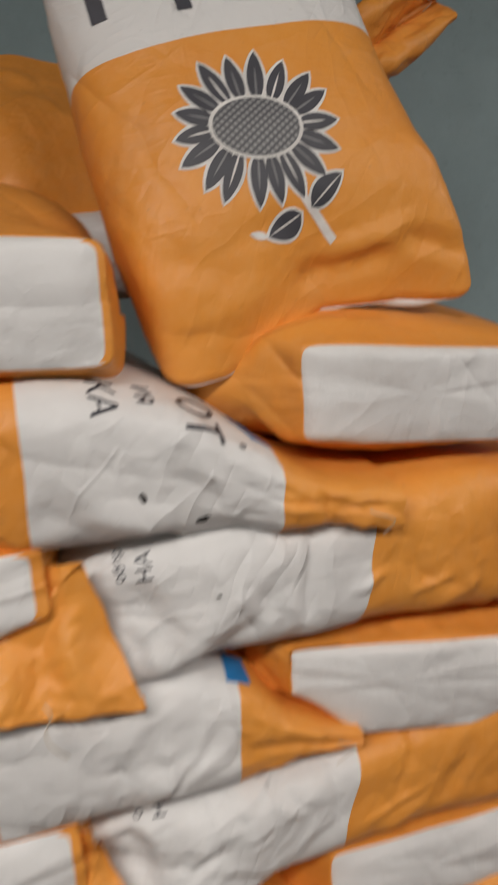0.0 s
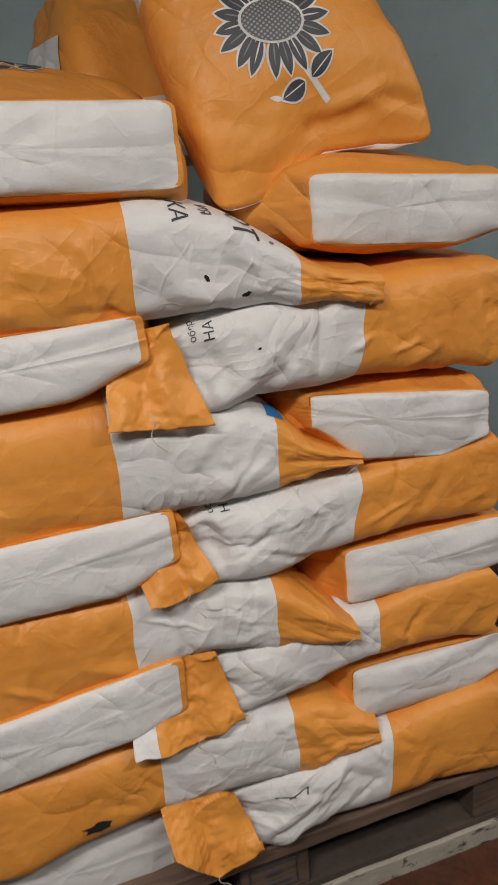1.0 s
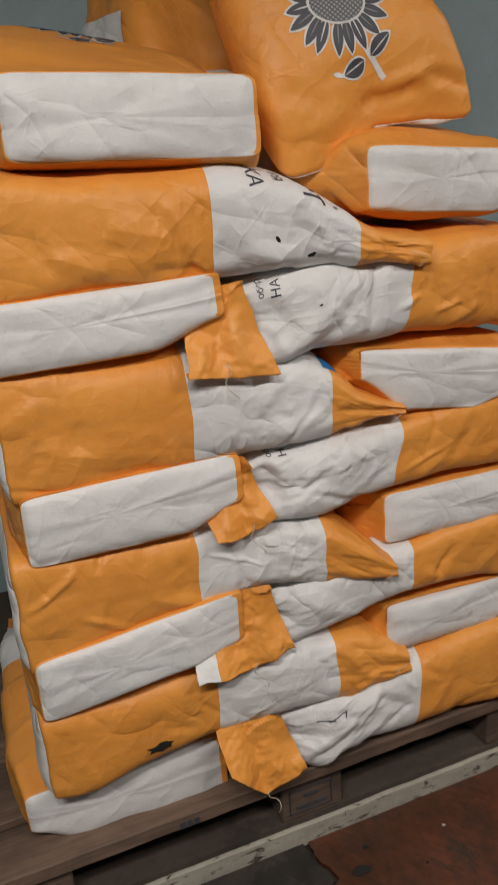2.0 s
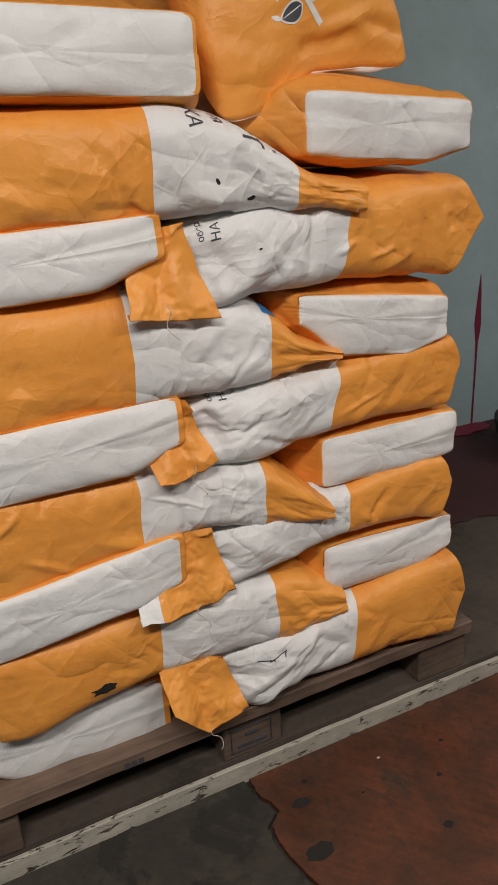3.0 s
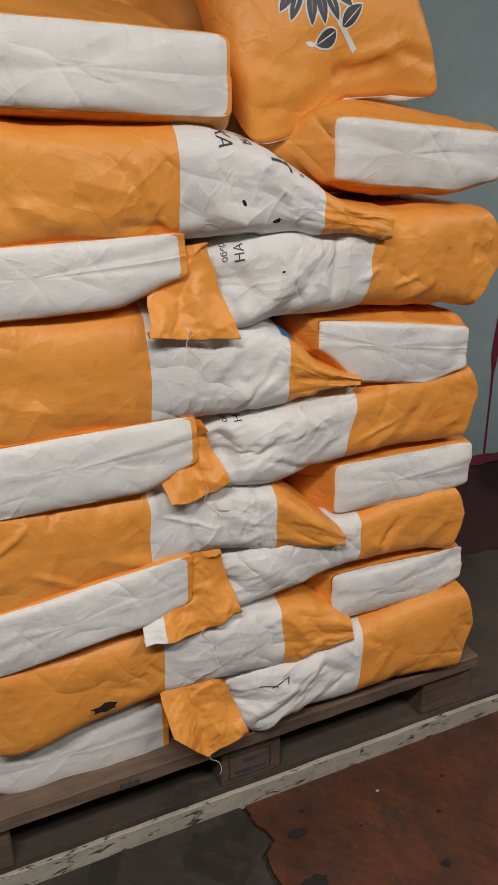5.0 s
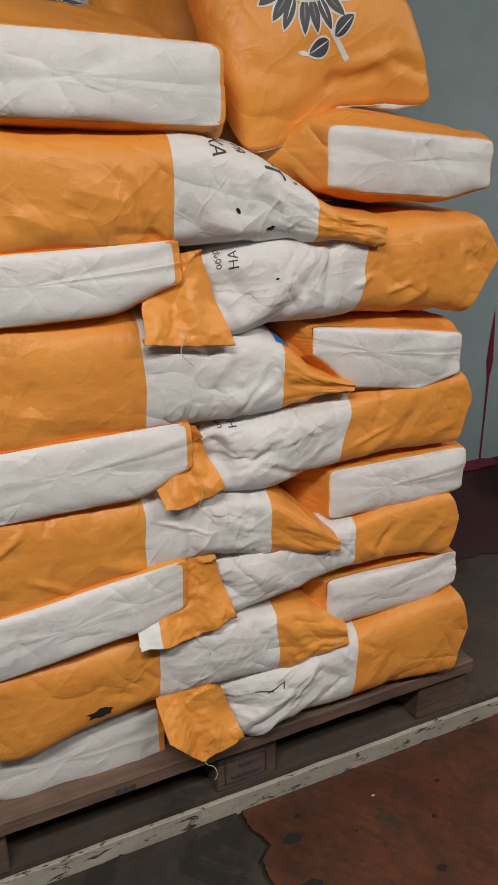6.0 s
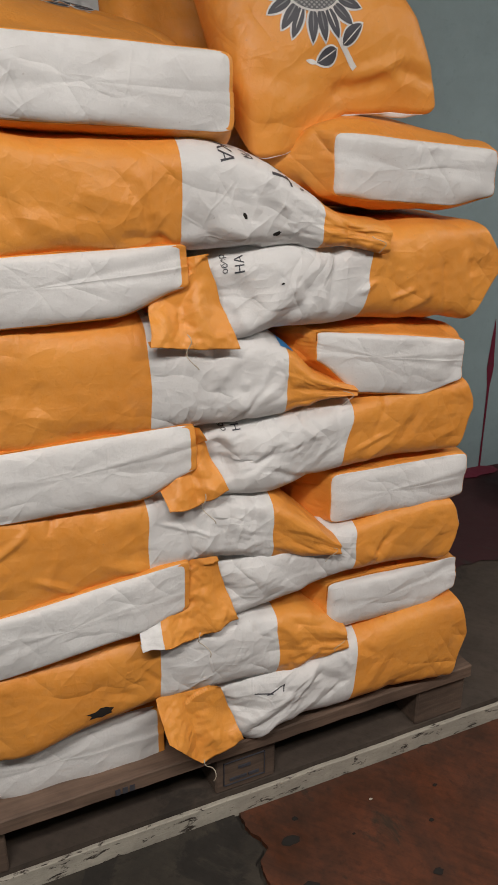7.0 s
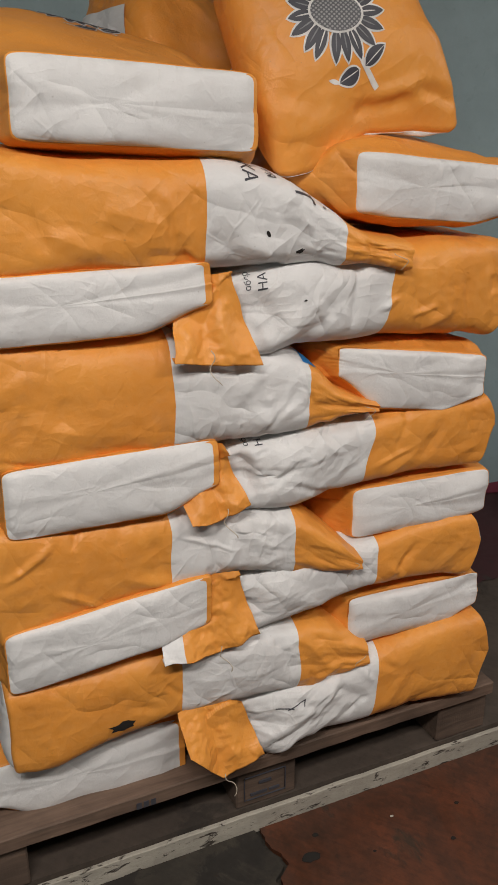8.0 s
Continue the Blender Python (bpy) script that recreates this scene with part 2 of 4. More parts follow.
def box(x0, x1, y0, y1, z0, z1, bevel=0.0, seg=1):
    bm = bmesh.new()
    bmesh.ops.create_cube(bm, size=1, matrix=Matrix.Translation(((x0 + x1) / 2, (y0 + y1) / 2, (z0 + z1) / 2)) @ Matrix.Diagonal((x1 - x0, y1 - y0, z1 - z0, 1)))
    if bevel:
        bmesh.ops.bevel(bm, geom=bm.edges[:], offset=bevel, segments=seg, affect="EDGES")
    return bm


def rough_plank(x0, x1, y0, y1, z0, z1, seed, bevel=0.003, wob=0.002, axis=0, cuts=24):
    """A sawn plank with softened, slightly chewed edges."""
    bm = box(x0, x1, y0, y1, z0, z1, bevel, 1)
    n = cuts
    for i in range(1, n):
        p = [0, 0, 0]
        lo, hi = ((x0, x1), (y0, y1), (z0, z1))[axis]
        p[axis] = lo + (hi - lo) * i / n
        no = [0, 0, 0]
        no[axis] = 1
        bmesh.ops.bisect_plane(bm, geom=bm.verts[:] + bm.edges[:] + bm.faces[:], plane_co=p, plane_no=no)
    for v in bm.verts:
        q = v.co * 14 + Vector((seed * 3.1, seed, 0))
        v.co += Vector((0, noise.noise(q), noise.noise(q + Vector((9, 0, 0))))) * wob if axis == 0 else Vector((noise.noise(q), 0, noise.noise(q + Vector((9, 0, 0))))) * wob
    return bm


def tube(points, radius, sides=6):
    """A bmesh tube along a list of points."""
    bm = bmesh.new()
    rings = []
    pts = [Vector(p) for p in points]
    for i, p in enumerate(pts):
        d = (pts[min(i + 1, len(pts) - 1)] - pts[max(i - 1, 0)]).normalized()
        a = d.cross(Vector((0.3, 0.2, 1))).normalized()
        b = d.cross(a)
        rings.append([bm.verts.new(p + (a * math.cos(2 * math.pi * k / sides) + b * math.sin(2 * math.pi * k / sides)) * radius) for k in range(sides)])
    for r, q in zip(rings, rings[1:]):
        for k in range(sides):
            bm.faces.new((r[k], r[(k + 1) % sides], q[(k + 1) % sides], q[k]))
    return bm


# ---- numeric noise for crumpled paper ----
GRAD = np.random.RandomState(7).uniform(0, 2 * np.pi, 4096)


def pnoise(x, y, seed=0):
    xi, yi = np.floor(x).astype(int), np.floor(y).astype(int)
    xf, yf = x - xi, y - yi
    u, v = xf * xf * xf * (xf * (xf * 6 - 15) + 10), yf * yf * yf * (yf * (yf * 6 - 15) + 10)

    def g(ix, iy, dx, dy):
        a = GRAD[(ix * 73 + iy * 179 + seed * 101 + (ix * iy) % 57) % 4096]
        return np.cos(a) * dx + np.sin(a) * dy
    n0 = g(xi, yi, xf, yf) * (1 - u) + g(xi + 1, yi, xf - 1, yf) * u
    n1 = g(xi, yi + 1, xf, yf - 1) * (1 - u) + g(xi + 1, yi + 1, xf - 1, yf - 1) * u
    return (n0 * (1 - v) + n1 * v) * 1.4


def facets(x, y, seed, cell, turn=0.5):
    """Crumple: random heights on a lattice of triangles, joined by flat facets with sharp folds between them."""
    c, d = math.cos(turn + seed), math.sin(turn + seed)
    x, y = (c * x - d * y) / cell + 50.3, (d * x + c * y) / cell + 50.7
    k = (x + y) * 0.366
    x, y = x + k, y + k
    i, j = np.floor(x).astype(int), np.floor(y).astype(int)
    fx, fy = x - i, y - j

    def hgt(a, b):
        return GRAD[(a * 31 + b * 157 + seed * 67 + (a * b) % 91) % 4096] / 3.1416 - 1.0
    h00, h11 = hgt(i, j), hgt(i + 1, j + 1)
    one = h00 * (1 - fx) + hgt(i + 1, j) * (fx - fy) + h11 * fy
    two = h00 * (1 - fy) + hgt(i, j + 1) * (fy - fx) + h11 * fx
    return np.where(fx > fy, one, two)


def smooth_curve(s, pts, soft):
    """A piecewise line through (s, value) rounded by a moving mean of the given width."""
    xs, ys = [p[0] for p in pts], [p[1] for p in pts]
    k = np.linspace(-soft, soft, 9)
    wgt = np.cos(k / soft * np.pi / 2) + 1e-3
    return sum(w * np.interp(s + d, xs, ys) for w, d in zip(wgt, k)) / wgt.sum()


def smoothstep(a, b, x):
    t = np.clip((x - a) / (b - a), 0, 1)
    return t * t * (3 - 2 * t)


def grid_mesh(name, co, mats_of_ring=None, closed=True, flip=False):
    """A mesh from an array of rings (n, m, 3)."""
    n, m = co.shape[:2]
    idx = np.arange(n * m).reshape(n, m)
    a, d = idx[:-1], idx[1:]
    if closed:
        b, c = np.roll(a, -1, 1), np.roll(d, -1, 1)
    else:
        a, b, c, d = a[:, :-1], a[:, 1:], d[:, 1:], d[:, :-1]
    f = np.stack([a, b, c, d], -1).reshape(-1, 4)
    if flip:
        f = f[:, ::-1]
    me = bpy.data.meshes.new(name)
    me.from_pydata(co.reshape(-1, 3).tolist(), [], f.tolist())
    if mats_of_ring is not None:
        per = np.repeat(np.asarray(mats_of_ring)[:-1], m if closed else m - 1)
        me.polygons.foreach_set("material_index", per.astype(np.int32))
    me.polygons.foreach_set("use_smooth", np.ones(len(me.polygons), bool))
    me.update()
    return me


def sack(label, start, frame_axes, length, zb, zt, front, width, white, seed, gusset=0.05, lean=0.0,
         n_mid=4.2, n_end=8.0, cap=0.009, crumple=1.0, skew=0.0, roll=0.0, nip=0.0, nip_other=0.0, banded=True, heel=0.0, slant=0.0, beak=0.0, ears=0.0, tail=True, tip_white=0.0, soft_len=0.25, lap=0.0, foot=(), creases=(), group="stacked sacks"):
    """One filled paper sack.
    start: the world point from which s runs; frame_axes: (S, W, H), the ways of its length, width and thickness.
    zb, zt: lists of (s, height) of the under and upper side over start; front: list of (s, offset along W) of the visible flank;
    width: list of (s, width); white: the (s0, s1) of the white printed band; s = 0 is the glued block bottom, s = length the sewn mouth."""
    S, W, H = (np.array(a, float) for a in frame_axes)
    NV = 200
    stops = [0.0, cap, white[0], white[1], length]
    step = 0.0038
    ss = []
    for a, b in zip(stops, stops[1:]):
        k = max(3, int((b - a) / step))
        if a == 0.0:
            k = 7 if cap > 0.005 else 2
        ss += list(a + (b - a) * np.arange(k) / k)
    ss = np.array(ss + [length])
    lo, hi = smooth_curve(ss, zb, 0.035), smooth_curve(ss, zt, 0.035)
    fr, wd = smooth_curve(ss, front, 0.05), smooth_curve(ss, width, 0.05)
    h, zc = hi - lo, (hi + lo) / 2
    d = np.where(ss < cap, cap - np.sqrt(np.maximum(cap * cap - (cap - ss) ** 2, 0)), 0)
    h, w = h - 2 * d, wd - 2 * d
    yc = fr + wd / 2
    end = smoothstep(0.25, 0.0, ss)
    mouth = smoothstep(length - 0.26, length, ss)
    n = n_mid + (n_end - n_mid) * smoothstep(soft_len, 0.0, ss) ** 2
    a = (np.arange(NV) + 0.5) / NV * 2 * np.pi
    a = a + 0.42 * np.sin(a)  # closer rings on the outer flank
    ca, sa = np.cos(a), np.sin(a)
    r = (np.abs(ca)[None] ** n[:, None] + np.abs(sa)[None] ** n[:, None]) ** (-1 / n[:, None])
    Y, Z = ca[None] * r, sa[None] * r
    g = gusset * mouth[:, None] * np.maximum(0, 1 - np.abs(Z) * 1.15)
    y = yc[:, None] + Y * w[:, None] / 2 - np.sign(ca)[None] * g
    z = zc[:, None] + Z * h[:, None] / 2 + skew * (Y * end[:, None]) + roll * Y * smoothstep(0.0, 0.2, ss)[:, None]
    z = z + (nip * smoothstep(0.4, 1.0, Y) + nip_other * smoothstep(-0.4, -1.0, Y)) * (1 - Z) / 2
    s = ss[:, None] + 0 * y + lean * Z * smoothstep(0.1, length * 0.75, ss)[:, None]
    s = s + slant * Y * smoothstep(0.22, 0.0, ss)[:, None]
    s = s + beak * np.abs(Z - 0.15) * np.clip(1 - ss / 0.11, 0, 1)[:, None]
    s = s - ears * np.abs(Y) ** 6 * smoothstep(0.16, 0.0, ss)[:, None]
    s = s - heel * Z * smoothstep(0.16, 0.0, ss)[:, None]
    if foot:
        s = s + np.interp(Y, [p[0] for p in foot], [p[1] for p in foot]) * smoothstep(0.2, 0.0, ss)[:, None]
    s += 0.006 * pnoise(ss[:, None] * 3 + 0 * y, a[None] * 1.3 + 0 * y, seed)
    arc = a[None] * 0.16 + 0 * y

    def crumpled(co, ss_, arc_, soft):
        du, dv = np.gradient(co, axis=0), (np.roll(co, -1, 1) - np.roll(co, 1, 1))
        nn = np.cross(dv, du)
        nn /= np.linalg.norm(nn, axis=2, keepdims=True) + 1e-9
        out = co - np.array(co).mean((0, 1))
        if (nn * out).sum(2).mean() < 0:
            nn = -nn
        x, v = ss_, arc_
        ends = 0.3 + 1.0 * smoothstep(length - 0.36, length - 0.1, ss_) + 0.35 * smoothstep(0.12, 0.03, ss_)
        wx, wy = x + 0.02 * pnoise(x * 7, v * 7, seed + 3), v + 0.02 * pnoise(x * 7, v * 7, seed + 4)
        f = 0.0035 * pnoise(x * 4, v * 5, seed)
        thin = np.clip(np.interp(ss_, ss, np.maximum(h, 0.0)) / 0.1, 0.2, 1)
        mask = 0.22 + 0.78 * smoothstep(-0.05, 0.3, pnoise(x * 4.2, v * 5.1, seed + 31))
        f = f + thin * crumple * (0.0055 * facets(wx, wy * 0.45, seed + 5, 0.11)
                                  + ends * mask * (0.0038 * facets(wx * 0.55, wy, seed + 9, 0.055) + 0.0034 * facets(wx, wy * 0.5, seed + 11, 0.045))
                                  + 0.0022 * ends * (0.4 + 0.6 * mask) * facets(wx, wy, seed + 13, 0.024))
        rng = random.Random(seed * 7 + 1)
        for _ in range(16):
            cx, cy = rng.uniform(0.02, length), rng.uniform(0.15, 0.95)
            an = rng.gauss(1.4, 0.5)
            dx, dy = math.cos(an), math.sin(an)
            along, across = (x - cx) * dx + (v - cy) * dy, (v - cy) * dx - (x - cx) * dy
            across = across + 0.006 * pnoise(along * 12 + 3, across * 2, seed + 41)
            reach = rng.uniform(0.03, 0.10)
            wide = rng.uniform(0.008, 0.02)
            amp = rng.choice((1, -1)) * rng.uniform(0.0025, 0.0055) * crumple
            f = f + thin * amp * np.maximum(0, 1 - np.abs(across) / wide) * smoothstep(1.0, 0.3, np.abs(along) / reach)
        # the sack's own folds, from (x, z) to (x, z) on the side that faces out
        facing = smoothstep(-0.15, -0.5, nn[:, :, 1])
        for xa, za, xb, zb_, wide, amp in creases:
            ln = math.hypot(xb - xa, zb_ - za)
            dx, dz = (xb - xa) / ln, (zb_ - za) / ln
            along = (co[:, :, 0] - xa) * dx + (co[:, :, 2] - za) * dz
            across = (co[:, :, 0] - xa) * -dz + (co[:, :, 2] - za) * dx
            across = across + 0.003 * pnoise(along * 30, across * 4, seed + 51)
            f = f + 0.62 * facing * amp * np.maximum(0, 1 - np.abs(across) / wide) * smoothstep(-0.01, 0.02, along) * smoothstep(ln + 0.01, ln - 0.02, along)
        return co + nn * (f * soft)[:, :, None], nn

    co = np.array(start)[None, None] + s[:, :, None] * S + y[:, :, None] * W + z[:, :, None] * H
    soft = (0.5 + 0.5 * smoothstep(0.0, 0.05, ss))[:, None] * (1 - 0.55 * smoothstep(length - 0.02, length, ss))[:, None]
    out, nn = crumpled(co, ss[:, None] + 0 * y, arc, soft)
    flip = float(np.dot(S, np.cross(W, H))) > 0
    base = Vector(out.reshape(-1, 3).mean(0))
    base.z = out[:, :, 2].min()
    thing = tagged(new("paper_sack"), label, "sack", group)
    thing.location = base
    b0 = np.array(base)
    mats = np.where((ss >= white[0] - 1e-6) & (ss < white[1] - 1e-6), 1, 0)
    if not banded:
        mats = mats * 0
    if tip_white:
        mats = np.where(ss > length - tip_white, 1, mats)
    body = link("body", grid_mesh("body", out - b0, mats, True, flip), [ORANGE, WHITE], thing)
    # the glued bottom: the body's first ring drawn in to its middle, a sheet of its own a hair proud of the fold
    k = 26
    t = np.concatenate([[1.0], np.linspace(0.99, 0, k)])
    if lap:
        t[1:3] = 1 - 2 * lap / float(w[0]), 0.985 - 2 * lap / float(w[0])
        t[3:] = np.linspace(t[2] - 0.03, 0, len(t) - 3)
    ring, clean = out[0], co[0]
    mid = clean.mean(0)
    cap_co = mid + (clean - mid)[None] * t[:, None, None] + (ring - clean)[None] * (t ** 10)[:, None, None]
    q = (cap_co - mid) @ W
    p = (cap_co - mid) @ H
    edge = smoothstep(0.5, 0.95, np.abs(q) / (np.abs(q).max() + 1e-6)) * 0.8 + 0.25
    bulge = 0.011 * (1 - (q / np.abs(q).max()) ** 6) * (1 - (p / np.abs(p).max()) ** 4) * (1 - t[:, None] ** 14) + (1 - t[:, None] ** 14) * (0.003 * pnoise(q * 5, p * 7, seed + 21) + crumple * (0.004 * facets(q * 1.4, p * 0.6, seed + 22, 0.1) + edge * (0.0034 * facets(q, p * 0.6, seed + 25, 0.05) + 0.0016 * facets(q, p, seed + 27, 0.022))))
    cap_co = cap_co - S * (bulge + 0.0012 * (t[:, None] < 0.999))[:, :, None]
    panel = link("bottom_panel", grid_mesh("bottom_panel", cap_co - b0, None, True, not flip), [PANEL, ORANGE], thing, "white glued paper bottom of the sack")
    if lap:
        side_faces = np.zeros((len(t) - 1, NV), np.int32)
        side_faces[0] = (ca > np.abs(sa) * 0.98).astype(np.int32)
        panel.data.polygons.foreach_set("material_index", side_faces.reshape(-1))
    # the sewn mouth: the two lips laid together and closed
    lip = out[-1]
    lm = lip.mean(0)
    rings = [lip, lip + S * 0.004 - (lip - lm) * 0.15, lm + (lip - lm) * 0.02 + S * 0.003]
    link("sewn_mouth", grid_mesh("sewn_mouth", np.array(rings) - b0, None, True, flip), WHITE if tip_white else ORANGE, thing)
    if tail:
        rng = random.Random(seed)
        i = int(NV * 0.5)
        p0 = Vector((out[-3][i] * 0.5 + out[-3][i - 4] * 0.5)) - Vector(W) * 0.004
        pts = []
        for j in range(20):
            u = j / 19
            pts.append(p0 - base + Vector(S) * (-0.02 + 0.004 * math.sin(9 * u + seed)) - Vector(W) * (0.004 + 0.004 * math.sin(4 * u)) + Vector((0.012 * math.sin(5 * u + seed), 0, -0.03 * u + 0.008)))
        part("thread_tail", tube(pts, 0.0006, 5), THREAD, thing, "loose end of the sewing thread")
    return thing, body, panel


RIGHTWARD = ((1, 0, 0), (0, 1, 0), (0, 0, 1))
LEFTWARD = ((-1, 0, 0), (0, 1, 0), (0, 0, 1))
INWARD = ((0, 1, 0), (1, 0, 0), (0, 0, 1))

# ---- the setting ----
FLOOR_Z, SLAB_Z, WALL_Y = 0.0, 0.055, 1.30


# how the broken joint between the two floors runs: y, and the shift in x
JOINT = ((-5.4, -0.05), (-0.5, 0.03), (-0.252, -0.017), (-0.217, -0.023), (-0.178, -0.025), (-0.136, -0.016), (-0.114, 0.013), (-0.083, 0.010), (-0.059, -0.004), (0.0, -0.004))


def ragged_slab(x0, x1, y0, y1, z0, z1, edge, seed):
    """A slab whose one side (edge 'x0' or 'x1') is broken."""
    n = 260
    side = []
    jag_y, jag_x = zip(*JOINT)
    for i in range(n + 1):
        y = y0 + (y1 - y0) * (i / n) ** 0.35
        side.append((np.interp(y, jag_y, jag_x) + 0.004 * noise.noise(Vector((y * 60, seed, 0))) + 0.003 * noise.noise(Vector((y * 140, seed, 0))), y))
    if edge == "x0":
        loop = [(x0 + d, y) for d, y in side][::-1] + [(x1, y0), (x1, y1)]
    else:
        loop = [(x1 + d, y) for d, y in side] + [(x0, y1), (x0, y0)]
    bm = bmesh.new()
    f = bm.faces.new([bm.verts.new((x, y, z1)) for x, y in loop])
    r = bmesh.ops.extrude_face_region(bm, geom=[f])
    bmesh.ops.translate(bm, verts=[g for g in r["geom"] if isinstance(g, bmesh.types.BMVert)], vec=(0, 0, z0 - z1))
    bmesh.ops.recalc_face_normals(bm, faces=bm.faces[:])
    return bm


def blot(x, y, z, a, b, seed, m, parent, name="stain"):
    bm = bmesh.new()
    rng = random.Random(seed)
    bm.faces.new([bm.verts.new((x + a * (1 + 0.35 * (rng.random() - 0.5)) * math.cos(t), y + b * (1 + 0.35 * (rng.random() - 0.5)) * math.sin(t), z)) for t in np.linspace(0, 2 * math.pi, 17)[:-1]])
    return part(name, bm, m, parent)


KERB_A = radians(2.6)


def build_setting():
    def fl(name, x0, x1, y0, y1, z0, z1, m):
        return tagged(link(name, from_bm(name, box(x0, x1, y0, y1, z0, z1)), m), kind="structure")
    turn = Matrix.Translation((0.56, -0.003, 0)) @ Matrix.Rotation(KERB_A, 4, "Z") @ Matrix.Translation((-0.56, 0, 0))

    def turned(name, bm, m, label, cat):
        ob = tagged(link(name, from_bm(name, bm), m), label, cat, kind="structure")
        ob.matrix_world = turn
        return ob
    tagged(fl("ground", -4, 6, -5, WALL_Y + 0.3, -0.3, -0.012, DARK_FLOOR), "dark dirty ground in the joint between the floors", "ground")
    turned("platform_floor", box(-4.6, 6.6, 0.0125, 1.7, -0.012, SLAB_Z, 0.0), SLAB, "dirty grey-brown concrete platform under the pallet", "floor")
    turned("kerb", rough_plank(-4.6, 6.6, 0.0, 0.0115, -0.012, 0.044, 3, 0.002, 0.0014, 0, 300), KERB, "steel edging with chipped white paint", "kerb")
    red = turned("floor_red", ragged_slab(0.58, 6.6, -5.4, -0.003, -0.012, 0.0, "x0", 2), RED_FLOOR, "worn red-brown painted floor", "floor")
    turned("floor_dark", ragged_slab(-4.6, 0.569, -5.4, -0.003, -0.012, 0.001, "x1", 5), DARK_FLOOR, "dirty dark concrete floor", "floor")
    for i, (x, y, a, b) in enumerate(((0.644, -0.118, 0.02, 0.013), (0.615, -0.243, 0.032, 0.021), (0.881, -0.315, 0.011, 0.009), (0.68, -0.07, 0.007, 0.006), (0.95, -0.2, 0.006, 0.005), (0.775, -0.16, 0.004, 0.003), (1.02, -0.12, 0.006, 0.004))):
        blot(x, y, 0.0012, a, b, i, DIRT, red)
    blot(0.862, -0.093, 0.0012, 0.005, 0.003, 8, KERB, red, "paint_chip")
    wall = tagged(fl("wall_back", -4, 6, WALL_Y, WALL_Y + 0.2, -0.01, 2.8, WALL), "unseen side wall, added to close the room with chips and stains", "wall")
    # run of crimson paint down the wall, and the pool at its foot
    prof = [(0.055, 0.008), (0.2, 0.007), (0.34, 0.008), (0.42, 0.012), (0.46, 0.024), (0.5, 0.03), (0.56, 0.02), (0.63, 0.012), (0.70, 0.002)]
    rng = random.Random(4)
    lp = [(2.215 - w * (0.5 + 0.2 * rng.random()), z) for z, w in prof] + [(2.215 + w * (0.5 + 0.3 * rng.random()), z) for z, w in prof[::-1]]
    bm = bmesh.new()
    bm.faces.new([bm.verts.new((x, WALL_Y - 0.0015, z)) for x, z in lp])
    bmesh.ops.recalc_face_normals(bm, faces=bm.faces[:])
    part("paint_run", bm, CRIMSON, wall, "run of crimson paint")
    bm = bmesh.new()
    xs = np.linspace(1.45, 5.9, 120)
    edge = [(x, 0.62 + 0.10 * noise.noise(Vector((x * 2.3, 1, 0))) + 0.03 * noise.noise(Vector((x * 13, 2, 0)))) for x in xs]
    bm.faces.new([bm.verts.new((x, y, SLAB_Z + 0.004)) for x, y in edge + [(5.9, WALL_Y - 0.001), (1.45, WALL_Y - 0.001)]])
    tagged(link("floor_paint", from_bm("floor_paint", bm), FLOOR_PAINT), "dull dark red paint on the floor by the wall", "paint", kind="structure")
    pool = tagged(link("paint_pool", from_bm("paint_pool", outline_blob(2.16, 1.26, 0.12, 0.05, SLAB_Z + 0.0095, 3)), CRIMSON), "spilt crimson paint at the foot of the wall", "paint", kind="structure")
    # out of view: three walls and a ceiling added so that lamplight bounces back
    tagged(fl("wall_left", -4.2, -4, -5, WALL_Y + 0.2, -0.01, 2.8, WALL), "unseen side wall, added to close the room", "wall")
    tagged(fl("wall_right", 6, 6.2, -5, WALL_Y + 0.2, -0.01, 2.8, WALL), "unseen side wall, added to close the room", "wall")
    tagged(fl("wall_front", -4, 6, -5.2, -5, -0.01, 2.8, WALL), "unseen wall behind the camera, added to close the room", "wall")
    tagged(fl("ceiling", -4, 6, -5, WALL_Y, 2.8, 2.9, CEIL), "unseen whitewashed ceiling, added to close the room", "ceiling")


def outline_blob(x, y, a, b, z, seed):
    bm = bmesh.new()
    rng = random.Random(seed)
    bm.faces.new([bm.verts.new((x + a * (1 + 0.4 * (rng.random() - 0.5)) * math.cos(t), min(WALL_Y - 0.002, y + b * (1 + 0.4 * (rng.random() - 0.5)) * math.sin(t)), z)) for t in np.linspace(0, 2 * math.pi, 25)[:-1]])
    bmesh.ops.recalc_face_normals(bm, faces=bm.faces[:])
    return bm


def build_tub():
    """A black rubber tub by the wall."""
    tub = tagged(new("rubber_tub"), "black rubber tub standing by the wall", "tub")
    tub.location = (2.25, 0.95, SLAB_Z + 0.008)
    n, prof = 40, [(0.0, 0.0), (0.09, 0.0), (0.12, 0.02), (0.155, 0.08), (0.165, 0.13), (0.165, 0.14), (0.15, 0.14), (0.145, 0.08), (0.11, 0.03), (0.0, 0.025)]
    bm = bmesh.new()
    rows = [[bm.verts.new((max(r, 0.001) * math.cos(2 * math.pi * i / n), max(r, 0.001) * math.sin(2 * math.pi * i / n), z)) for i in range(n)] for r, z in prof]
    for p, q in zip(rows, rows[1:]):
        for i in range(n):
            bm.faces.new((p[i], p[(i + 1) % n], q[(i + 1) % n], q[i]))
    part("bowl", bm, SOOT, tub)


build_setting()
build_tub()

